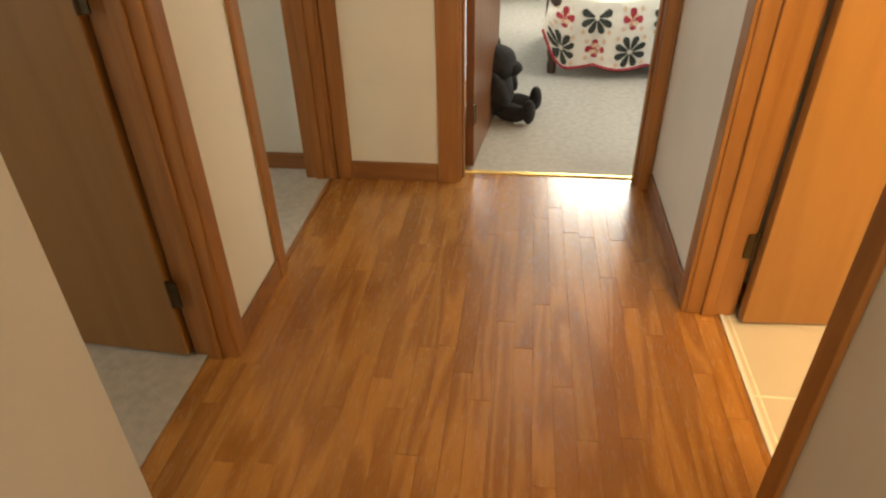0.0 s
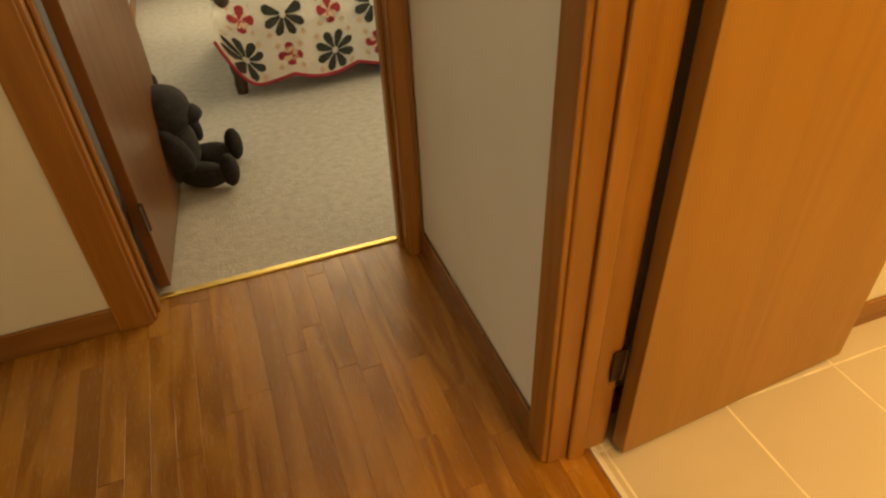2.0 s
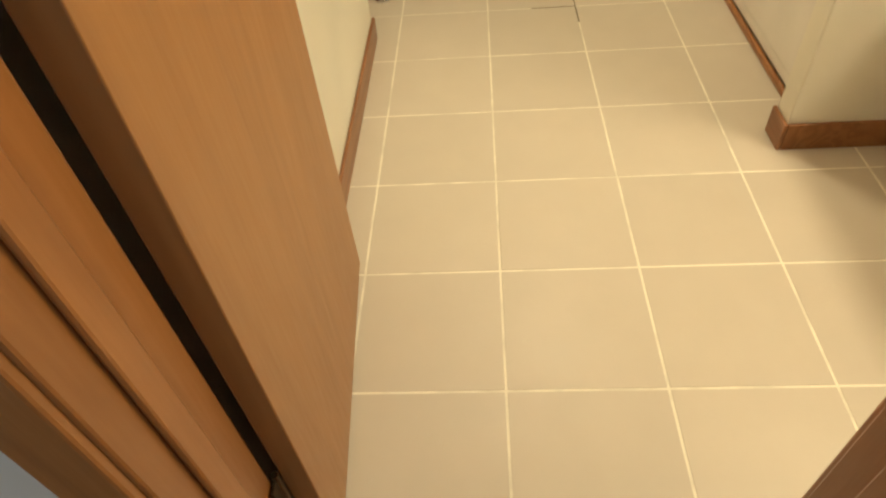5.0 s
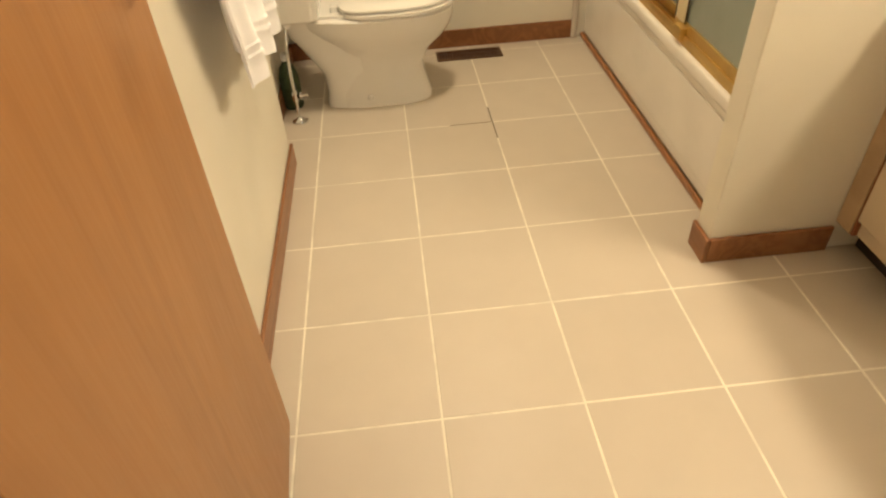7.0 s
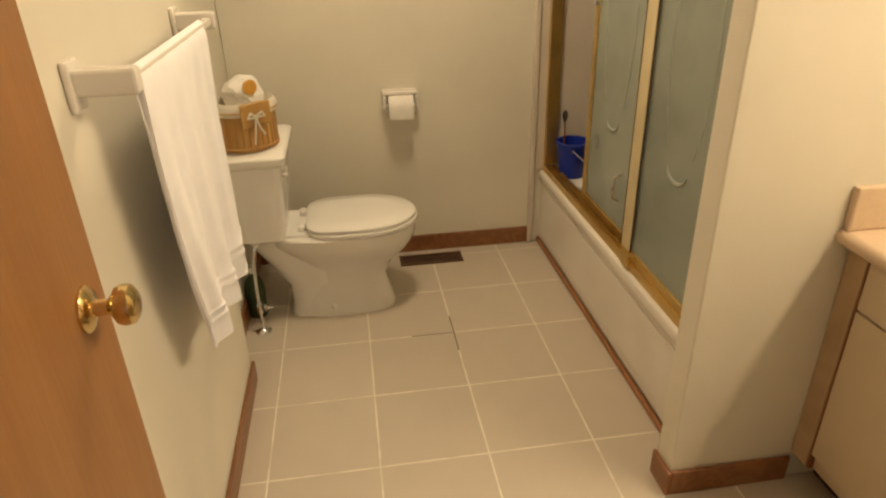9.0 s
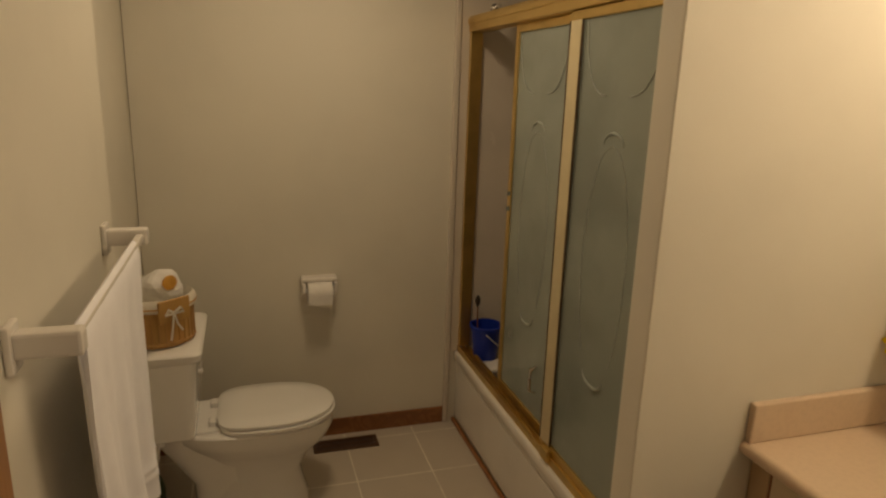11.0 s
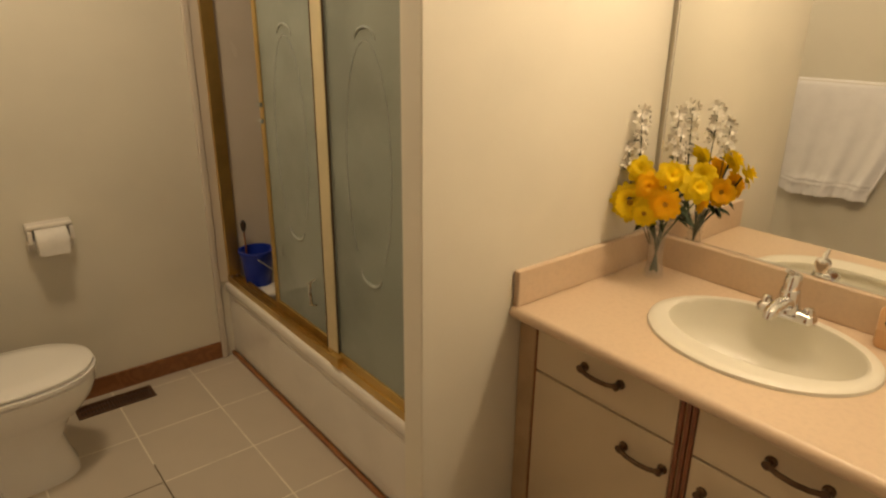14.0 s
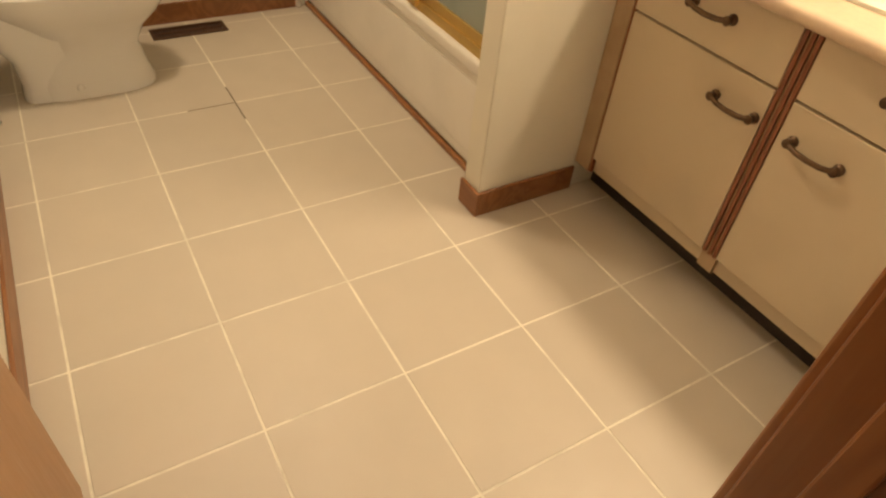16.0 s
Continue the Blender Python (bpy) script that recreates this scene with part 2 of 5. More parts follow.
def solid(name, bm, material, label, category="", kind="structure", smooth=False):
    return tagged(link(name, bm, material, smooth), label, category, "", kind)


# ---- plan ----
HX0, HX1 = -2.17, -0.793       # hall, from left wall to the bathroom partition
BX0, BX1 = -0.658, 2.06       # bathroom, from partition to end wall
YT = 0.09                     # towel wall
YR = 0.165                    # recess behind the toilet
YM = -2.06                    # mirror wall
YE = 0.845                    # hall end wall, with the bedroom beyond
TOP = 2.42
DH = 2.05                     # door head
DA, DB = -0.735, 0.015        # bathroom doorway
CF = -1.47                    # vanity front
WX0, WX1, WY = 0.427, 0.508, -1.118   # wing wall between tub and vanity

solid("wall_partition", boxes([(HX1, BX0, -4.7, DA - 0.02, 0, TOP), (HX1, BX0, DB + 0.02, YE + 0.12, 0, TOP),
                               (HX1, BX0, DA - 0.02, DB + 0.02, DH + 0.02, TOP)]), HALLWALL,
      "off-white painted wall between hall and bathroom", "wall")
solid("wall_towel", boxes([(BX0 + 0.003, 1.143, YT, YE, 0, TOP)]), WALL, "cream painted bathroom wall with a towel bar", "wall")
solid("wall_recess", boxes([(1.146, BX1 + 0.12, YR, YE, 0, TOP)]), WALL, "cream painted wall behind the toilet", "wall")
solid("wall_bath_end", boxes([(BX1, BX1 + 0.12, -2.15, YR - 0.003, 0, TOP)]), WALL, "cream painted end wall of the bathroom", "wall")
solid("wall_mirror", boxes([(BX0 + 0.003, BX1 - 0.003, YM - 0.12, YM, 0, TOP)]), WALL, "cream painted wall above the vanity", "wall")
solid("wall_wing", bx(WX0, WX1, YM + 0.003, WY, 0, TOP, 0.004), WALL, "short cream wing wall between tub and vanity", "wall")
solid("ceiling_bath", boxes([(BX0, BX1, YM, YT, TOP, TOP + 0.1), (1.146, BX1, YT, YR, TOP, TOP + 0.1)]), CEIL, "plain white bathroom ceiling", "ceiling")
solid("ceiling_hall", boxes([(HX0 - 2.2, HX1, -4.7, YE + 0.06, TOP + 0.003, TOP + 0.1)]), CEIL, "plain white hall ceiling", "ceiling")
solid("wall_hall_end", boxes([(HX0 - 0.12, -1.622, YE, YE + 0.12, 0, TOP), (-1.622, HX1 + 0.003, YE, YE + 0.12, DH + 0.02, TOP)]), HALLWALL,
      "off-white wall at the end of the hall", "wall")
D1A, D1B = -1.13, -0.335      # first left doorway
D2A, D2B = 0.13, 0.81         # second left doorway
LW = HX0 - 0.12
solid("wall_hall_left", boxes([(LW, HX0, D1B + 0.02, D2A - 0.02, 0, TOP), (LW, HX0, D2B + 0.02, YE - 0.003, 0, TOP),
                               (LW, HX0, D1A - 0.02, D1B + 0.02, DH + 0.02, TOP), (LW, HX0, D2A - 0.02, D2B + 0.02, DH + 0.02, TOP)]), HALLWALL,
      "off-white hall wall with two doorways", "wall")
solid("wall_hall_corner", bx(LW, -2.08, -4.7, -0.92, 0, TOP, 0.004), HALLWALL, "off-white hall wall with a square corner", "wall")

def pierced(axis, f0, f1, a, b, holes):
    """Rows of boxes for a wall from a to b along its length, with window openings."""
    rows, at = [], a
    for mid, z0, z1, wide in sorted(holes):
        spans = [(at, mid - wide / 2, 0, TOP), (mid - wide / 2, mid + wide / 2, 0, z0), (mid - wide / 2, mid + wide / 2, z1, TOP)]
        rows += spans
        at = mid + wide / 2
    rows.append((at, b, 0, TOP))
    return [(f0, f1, p, q, u, v) if axis == "x" else (p, q, f0, f1, u, v) for p, q, u, v in rows]


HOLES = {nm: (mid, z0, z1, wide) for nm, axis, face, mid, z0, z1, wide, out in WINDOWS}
# rooms off the hall on the left
solid("wall_side_room", boxes([(-4.5, LW - 0.003, 0.90, 1.02, 0, TOP), (-4.5, LW - 0.003, -0.14, -0.05, 0, TOP), (-4.5, LW - 0.003, -2.6, -2.48, 0, TOP),
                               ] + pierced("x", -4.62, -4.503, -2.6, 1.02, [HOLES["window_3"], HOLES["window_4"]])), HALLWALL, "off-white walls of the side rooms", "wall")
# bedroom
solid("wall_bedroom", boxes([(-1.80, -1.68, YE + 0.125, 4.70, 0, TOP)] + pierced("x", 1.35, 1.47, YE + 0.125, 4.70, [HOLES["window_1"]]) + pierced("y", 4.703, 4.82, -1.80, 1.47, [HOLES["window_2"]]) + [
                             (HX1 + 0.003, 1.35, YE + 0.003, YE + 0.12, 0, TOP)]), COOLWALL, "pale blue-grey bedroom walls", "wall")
solid("ceiling_bedroom", boxes([(-1.80, 1.47, YE + 0.083, 4.82, TOP + 0.006, TOP + 0.1)]), CEIL, "plain white bedroom ceiling", "ceiling")
solid("floor_bedroom", bx(-1.80, 1.47, YE + 0.095, 4.82, -0.05, 0.006), CARPET, "beige cut-pile carpet in the bedroom", "carpet")
solid("floor_side_room", boxes([(-4.6, HX0 - 0.01, D2A - 0.02, 1.0, -0.05, 0.006), (-4.6, HX0 - 0.085, -2.6, D2A - 0.023, -0.05, 0.006)]), CARPET,
      "beige cut-pile carpet in the side rooms", "carpet")
floor_hall = solid("floor_hall", bx(HX0 - 0.09, -0.687, -4.8, YE + 0.09, -0.06, -0.013), FLOORW, "honey oak strip floor in the hall", "wood floor")
floor_bath = solid("floor_bath", bx(-0.683, BX1 + 0.02, YM, YR + 0.02, -0.06, -0.0009), GROUT, "greige ceramic tile floor with pale grout", "tile floor")


# unseen end wall, built to hold the added fill lamp's opening
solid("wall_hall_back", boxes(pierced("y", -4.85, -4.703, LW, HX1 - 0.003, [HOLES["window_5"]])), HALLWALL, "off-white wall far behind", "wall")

# ---- trim ----
def casing(rows, label, name="trim"):
    ob = thing(name, (0, 0, 0), label, "trim", kind="structure")
    for nm, r, material in rows:
        part(nm, bx(*r, r=0.004), material, ob)
    return ob


# oak frames for the lamp openings; none of these windows is in view
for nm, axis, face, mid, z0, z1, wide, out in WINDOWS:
    win = thing(nm, (0, 0, 0), "stained oak frame of an unseen window", "window", kind="structure")
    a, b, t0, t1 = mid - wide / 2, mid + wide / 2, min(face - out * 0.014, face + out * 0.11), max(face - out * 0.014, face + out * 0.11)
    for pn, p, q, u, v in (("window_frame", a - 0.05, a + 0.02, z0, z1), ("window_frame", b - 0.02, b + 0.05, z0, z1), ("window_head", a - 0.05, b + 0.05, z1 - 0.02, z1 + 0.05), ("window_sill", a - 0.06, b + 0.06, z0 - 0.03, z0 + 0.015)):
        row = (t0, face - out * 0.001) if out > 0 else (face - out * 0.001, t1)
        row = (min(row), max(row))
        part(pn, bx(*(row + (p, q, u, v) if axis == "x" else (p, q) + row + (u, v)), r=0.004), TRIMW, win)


J = 0.02
casing([("jamb", (HX1 - 0.004, BX0 + 0.004, DB, DB + J, 0, DH), TRIMW), ("jamb", (HX1 - 0.004, BX0 + 0.004, DA - J, DA, 0, DH), TRIMW),
        ("head_jamb", (HX1 - 0.004, BX0 + 0.004, DA - J, DB + J, DH, DH + J), TRIMW),
        ("stop", (-0.75, -0.71, DB - 0.011, DB - 0.001, 0, DH), TRIMW), ("stop", (-0.75, -0.71, DA + 0.001, DA + 0.011, 0, DH), TRIMW),
        ("casing", (HX1 - 0.016, HX1 - 0.001, DB + 0.006, DB + 0.074, 0, DH + 0.065), TRIMW), ("casing", (HX1 - 0.016, HX1 - 0.001, DA - 0.066, DA - 0.006, 0, DH + 0.065), TRIMW),
        ("head_casing", (HX1 - 0.015, HX1 - 0.002, DA - 0.005, DB + 0.005, DH + 0.006, DH + 0.065), TRIMW),
        ("casing", (BX0 + 0.001, BX0 + 0.016, DA - 0.066, DA - 0.006, 0, DH + 0.065), TRIMW),
        ("casing", (BX0 + 0.005, BX0 + 0.014, DB + 0.008, DB + 0.06, 0, DH + 0.065), TRIMW),
        ("head_casing", (BX0 + 0.002, BX0 + 0.015, DA - 0.005, DB + 0.06, DH + 0.006, DH + 0.065), TRIMW)],
       "stained oak frame of the bathroom doorway", "door_1_frame")
casing([("jamb", (-1.622, -1.602, YE - 0.003, YE + 0.123, 0, DH), TRIMW), ("jamb", (-0.85, HX1 - 0.002, YE - 0.003, YE + 0.123, 0, DH), TRIMW),
        ("head_jamb", (-1.622, HX1 - 0.002, YE - 0.003, YE + 0.123, DH, DH + J), TRIMW),
        ("stop", (-0.861, -0.849, YE + 0.045, YE + 0.08, 0, DH), TRIMW), ("stop", (-1.601, -1.59, YE + 0.03, YE + 0.065, 0, DH), TRIMW),
        ("casing", (-1.70, -1.612, YE - 0.016, YE - 0.001, 0, DH + 0.065), TRIMW), ("casing", (-0.846, HX1 - 0.018, YE - 0.014, YE - 0.004, 0, DH + 0.065), TRIMW),
        ("head_casing", (-1.611, -0.847, YE - 0.015, YE - 0.002, DH + 0.006, DH + 0.065), TRIMW)],
       "stained oak frame of the bedroom doorway", "door_2_frame")
for nm, a, b in (("door_3_frame", D1A, D1B), ("door_4_frame", D2A, D2B)):
    rows = [("jamb", (LW - 0.004, HX0 + 0.004, b, b + J, 0, DH), TRIMW), ("head_jamb", (LW - 0.004, HX0 + 0.004, a - J, b + J, DH, DH + J), TRIMW),
            ("casing", (HX0 + 0.001, HX0 + 0.016, b + 0.006, b + (0.066 if nm == "door_3_frame" else 0.053), 0, DH + 0.065), TRIMW),
            ("jamb", (LW - 0.004, HX0 + 0.004, a - J, a, 0, DH), TRIMW),
            ("head_casing", (HX0 + 0.002, HX0 + 0.015, a - 0.005, b + 0.005, DH + 0.006, DH + 0.065), TRIMW),
            ("stop", (LW + 0.045, LW + 0.085, b - 0.011, b - 0.001, 0, DH), TRIMW)]
    if nm == "door_4_frame":
        rows.append(("casing", (HX0 + 0.001, HX0 + 0.016, a - 0.066, a - 0.006, 0, DH + 0.065), TRIMW))
    casing(rows, "stained oak frame of a side doorway", nm)
casing([("corner_board", (HX0 + 0.017, -2.085, YE - 0.016, YE - 0.001, 0, DH + 0.1), TRIMW)], "stained oak corner board on the hall end wall", "trim_corner")

BH = 0.083
BASES = [("baseboard_hall_end", (-2.084, -1.701, YE - 0.013, YE - 0.001, 0, BH)), ("baseboard_hall_right", (HX1 - 0.012, HX1 - 0.001, DB + 0.075, YE - 0.015, 0, BH)),
         ("baseboard_hall_right_back", (HX1 - 0.012, HX1 - 0.001, -4.7, DA - 0.067, 0, BH)), ("baseboard_hall_left", (HX0 + 0.001, HX0 + 0.012, D1B + 0.067, D2A - 0.067, 0, BH)),
         ("baseboard_hall_corner", (-2.079, -2.068, -4.7, -0.908, 0, BH)),
         ("baseboard_towel", (BX0 + 0.02, 1.155, YT - 0.012, YT - 0.001, 0, BH)), ("baseboard_towel_return", (1.144, 1.155, YT, YR - 0.014, 0, BH)),
         ("baseboard_recess", (1.156, BX1 - 0.013, YR - 0.012, YR - 0.001, 0, BH)), ("baseboard_bath_end", (BX1 - 0.012, BX1 - 0.001, -1.165, YR - 0.001, 0, BH)),
         ("baseboard_wing_end", (WX0 - 0.012, WX1 + 0.004, WY + 0.001, WY + 0.012, 0, BH)), ("baseboard_wing", (WX0 - 0.012, WX0 - 0.001, CF, WY, 0, BH)),
         ("baseboard_side_room", (-4.4, LW - 0.004, 0.888, 0.899, 0, BH)), ("baseboard_bedroom", (-1.679, -1.668, 1.0, 4.69, 0, BH)),
         ("baseboard_bedroom_back", (-1.66, 1.3, 4.69, 4.702, 0, BH))]
for nm, r in BASES:
    solid(nm, bx(*r, r=0.003), BASEW, "stained oak baseboard", "baseboard")


# ---- more materials ----
PINK = mat("blush_laminate", (0.64, 0.495, 0.35), 0.36, vary=0.02, scale=70, second=(0.61, 0.47, 0.335))
CABINET = mat("cream_laminate_cabinet", (0.60, 0.50, 0.35), 0.42, vary=0.025, scale=5, bump=0.04, bump_scale=90)
FILLER = mat("tan_edge_band", (0.46, 0.33, 0.20), 0.45, vary=0.06, scale=12)
PULL = mat("antique_brown_pull", (0.13, 0.075, 0.04), 0.38, 0.6, vary=0.15, scale=40)
STRIPE = mat("reddish_wood_strip", (0.24, 0.085, 0.035), 0.45, vary=0.1, scale=20)
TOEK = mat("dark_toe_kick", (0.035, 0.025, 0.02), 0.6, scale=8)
SURROUND = mat("ivory_tub_surround", (0.62, 0.56, 0.48), 0.25, vary=0.03, scale=4)
SINKM = mat("bone_sink", (0.74, 0.71, 0.61), 0.34, vary=0.02, scale=5, coat=0.15)
TERRY = mat("white_terry_cloth", (0.87, 0.86, 0.89), 0.9, vary=0.02, scale=14, bump=0.06, bump_scale=300)
PAPER = mat("white_tissue_paper", (0.80, 0.77, 0.72), 0.95, vary=0.03, scale=20, bump=0.3, bump_scale=300)
CERAMIC = mat("white_glazed_ceramic", (0.76, 0.72, 0.66), 0.16, vary=0.02, scale=8)
WICKER = wood("honey_wood_slat", (0.56, 0.33, 0.10), (0.40, 0.20, 0.055), along=2, rough=0.5, spread=0.18)
LINER = mat("cream_cotton_liner", (0.74, 0.69, 0.58), 0.9, vary=0.06, scale=25, bump=0.5, bump_scale=200)
ORANGE = mat("orange_print", (0.70, 0.36, 0.06), 0.7, scale=30)
BLUEP = mat("blue_plastic", (0.01, 0.035, 0.38), 0.35, vary=0.05)
VENTM = mat("brown_painted_steel", (0.11, 0.055, 0.03), 0.4, 0.3, vary=0.1, scale=30)
PETAL = mat("golden_yellow_petal", (0.98, 0.82, 0.03), 0.65, vary=0.04, scale=60, spread=0.12)
PETAL2 = mat("orange_yellow_petal", (0.98, 0.69, 0.02), 0.65, vary=0.04, scale=60, spread=0.1)
for _m in (PETAL, PETAL2):
    # thin petals let light through from behind
    _n, _l = _m.node_tree.nodes, _m.node_tree.links
    _t, _x = _n.new("ShaderNodeBsdfTranslucent"), _n.new("ShaderNodeMixShader")
    _x.inputs[0].default_value = 0.42
    _l.new(_n["Principled BSDF"].inputs["Base Color"].links[0].from_socket, _t.inputs[0])
    _l.new(_n["Principled BSDF"].outputs[0], _x.inputs[1])
    _l.new(_t.outputs[0], _x.inputs[2])
    _l.new(_x.outputs[0], _n["Material Output"].inputs[0])
CORE = mat("ochre_flower_core", (0.55, 0.33, 0.02), 0.9, vary=0.2, scale=150, bump=0.8, bump_scale=400)
WHITEP = mat("white_blossom", (0.78, 0.74, 0.66), 0.7, vary=0.06, scale=80)
LEAFM = mat("dark_green_leaf", (0.035, 0.06, 0.02), 0.55, vary=0.2, scale=60)
STEM = mat("dark_green_stem", (0.04, 0.065, 0.025), 0.6, vary=0.15, scale=50)
CLEAR = glass("clear_glass", (0.9, 0.92, 0.9), 0.02, 0.07)
OBSCURE = mat("obscure_shower_glass", (0.37, 0.415, 0.365), 0.16, vary=0.12, scale=3.0, bump=0.25, bump_scale=45)
OBSCURE.node_tree.nodes["Principled BSDF"].inputs["Alpha"].default_value = 0.62
ETCH = mat("frosted_etching", (0.35, 0.385, 0.345), 0.6, scale=40)
MIRROR = mat("silvered_mirror", (0.86, 0.86, 0.83), 0.015, 1.0, vary=0.0, gloss_vary=0.005)
FUR = mat("black_plush", (0.009, 0.007, 0.007), 0.97, vary=0.25, scale=40, bump=1.0, bump_scale=300, second=(0.02, 0.015, 0.013))
REDFUR = mat("red_plush", (0.55, 0.015, 0.02), 0.9, vary=0.2, scale=30, bump=0.9, bump_scale=250)
QUILT = mat("cream_quilt_cotton", (0.76, 0.70, 0.62), 0.92, vary=0.05, scale=18, bump=0.6, bump_scale=60)
QRED = mat("red_quilt_patch", (0.42, 0.03, 0.05), 0.9, vary=0.15, scale=60, bump=0.4, bump_scale=150)
QDARK = mat("dark_green_quilt_patch", (0.035, 0.042, 0.035), 0.9, vary=0.2, scale=60, bump=0.4, bump_scale=150)
QGOLD = mat("peach_quilt_patch", (0.74, 0.52, 0.36), 0.9, vary=0.12, scale=60, bump=0.4, bump_scale=150)
WIREM = mat("white_coated_wire", (0.70, 0.70, 0.68), 0.4, vary=0.04)
SHELFG = mat("grey_shelf_board", (0.36, 0.38, 0.38), 0.4, vary=0.05)
SAGE = mat("sage_painted_wood", (0.42, 0.46, 0.38), 0.5, vary=0.06)
SKYBLUE = mat("pale_blue_cloth", (0.22, 0.46, 0.60), 0.8, vary=0.1, scale=20)
BLACKP = mat("black_plastic", (0.02, 0.02, 0.022), 0.4)
AMBERSOAP = mat("peach_soap_bottle", (0.62, 0.38, 0.20), 0.3, vary=0.08)


# ---- bathroom door ----
def hinge_at(parent, x, y, z):
    h = part("hinge", lathe([(0.0055, -0.045), (0.0065, -0.04), (0.0065, 0.04), (0.0055, 0.045)], 12), BRONZE, parent, "dark bronze hinge", True)
    h.location = (x, y, z)
    part("hinge_leaf", bx(-0.028, -0.004, -0.002, 0.0015, -0.042, 0.042), BRONZE, h)
    return h


def knob(parent, x, y, z, side=-1):
    k = part("door_knob", moved(lathe([(0.033, 0), (0.033, 0.004), (0.028, 0.009), (0.012, 0.012), (0.011, 0.03), (0.016, 0.035), (0.026, 0.041), (0.0295, 0.05),
                                       (0.028, 0.06), (0.02, 0.066), (0.010, 0.068)], 28, "y"), Matrix.Diagonal((0.9, side * 0.92, 0.9, 1))), BRASS, parent, "polished brass round knob", True)
    k.location = (x, y, z)


door = thing("door_1", pose(-0.635, 0.005, 0, 0, 0, 3.9), "flush warm brown veneer door standing open into the bathroom", "door", kind="structure")
part("door_leaf", bx(-0.003, 0.664, -0.036, 0.003, 0.012, 2.035, 0.002), DOORW, door)
knob(door, 0.585, -0.0365, 1.03)
part("latch_plate", bx(0.6635, 0.6655, -0.028, -0.006, 0.995, 1.065), BRASS, door)
for hz in (0.27, 1.05, 1.8):
    hinge_at(door, -0.011, 0.006, hz)

door = thing("door_2", pose(-1.592, YE + 0.125, 0, 0, 0, 84.5), "brown veneer bedroom door standing open beside a bear", "door", kind="structure")
part("door_leaf", bx(0, 0.73, -0.035, 0, 0.014, 2.035, 0.002), DOORD, door)
knob(door, 0.665, -0.0355, 0.93)
for hz in (0.27, 1.05, 1.8):
    hinge_at(door, -0.008, -0.04, hz)
door = thing("door_3", pose(-2.306, -0.352, 0, 0, 0, 177), "brown veneer door standing open into a side room", "door", kind="structure")
part("door_leaf", bx(0, 0.73, -0.035, 0, 0.016, 2.035, 0.002), DOORW, door)
for hz in (0.25, 1.05, 1.8):
    hinge_at(door, -0.008, 0.005, hz)
strike = tagged(link("strike_plate", bx(-2.285, -2.262, D2B - 0.003, D2B - 0.0005, 0.885, 0.945), BRONZE), "dark bronze strike plate on a door jamb", "strike plate")
tagged(link("threshold_bath", bx(-0.691, -0.677, DA, DB, -0.012, 0.005, 0.002), CERAMIC), "thin white metal strip at the tile edge", "threshold", kind="structure")
tagged(link("threshold_bedroom", bx(-1.601, -0.851, YE + 0.084, YE + 0.104, -0.012, 0.007, 0.003), GOLD), "brass carpet strip in the bedroom doorway", "threshold", kind="structure")
tagged(link("threshold_side", bx(HX0 - 0.022, HX0 - 0.004, D2A, D2B, -0.012, 0.007, 0.003), TRIMW), "thin oak strip at the carpet edge", "threshold", kind="structure")


# ---- toilet ----
def oval(cx, cy, z, rx, ry_front, ry_back, n=28, power=2.0):
    pts = []
    for i in range(n):
        a = 2 * math.pi * i / n
        c, s = math.cos(a), math.sin(a)
        e = 2 / power
        x = rx * math.copysign(abs(c) ** e, c)
        y = (ry_front if s < 0 else ry_back) * math.copysign(abs(s) ** e, s)
        pts.append((cx + x, cy + y, z))
    return pts


TX = 1.645
toilet = thing("toilet", (TX, 0, 0), "white porcelain two-piece toilet with a closed lid", "toilet")
part("bowl", loft([oval(0, -0.25, 0.0, 0.120, 0.205, 0.205, power=3.2), oval(0, -0.25, 0.02, 0.120, 0.205, 0.205, power=3.0), oval(0, -0.25, 0.06, 0.108, 0.190, 0.20, power=2.8),
                   oval(0, -0.255, 0.14, 0.088, 0.170, 0.195, power=2.4), oval(0, -0.27, 0.20, 0.096, 0.188, 0.215, power=2.3), oval(0, -0.29, 0.25, 0.128, 0.225, 0.27, power=2.2),
                   oval(0, -0.30, 0.295, 0.160, 0.245, 0.33, power=2.2), oval(0, -0.31, 0.335, 0.178, 0.248, 0.38, power=2.3), oval(0, -0.31, 0.367, 0.180, 0.248, 0.40, power=2.4),
                   oval(0, -0.31, 0.374, 0.172, 0.240, 0.395, power=2.4)]), PORC, toilet, smooth=True)
part("rear_body", loft([oval(0, -0.165, 0.0, 0.104, 0.14, 0.145, power=4.5), oval(0, -0.165, 0.015, 0.104, 0.14, 0.145, power=4.5), oval(0, -0.165, 0.05, 0.092, 0.13, 0.138, power=4.0),
                        oval(0, -0.155, 0.13, 0.084, 0.13, 0.135, power=3.4), oval(0, -0.13, 0.22, 0.092, 0.15, 0.17, power=3.2), oval(0, -0.11, 0.30, 0.112, 0.17, 0.20, power=3.4),
                        oval(0, -0.11, 0.36, 0.128, 0.17, 0.215, power=4.0), oval(0, -0.11, 0.384, 0.128, 0.17, 0.215, power=4.0)]), PORC, toilet, smooth=True)
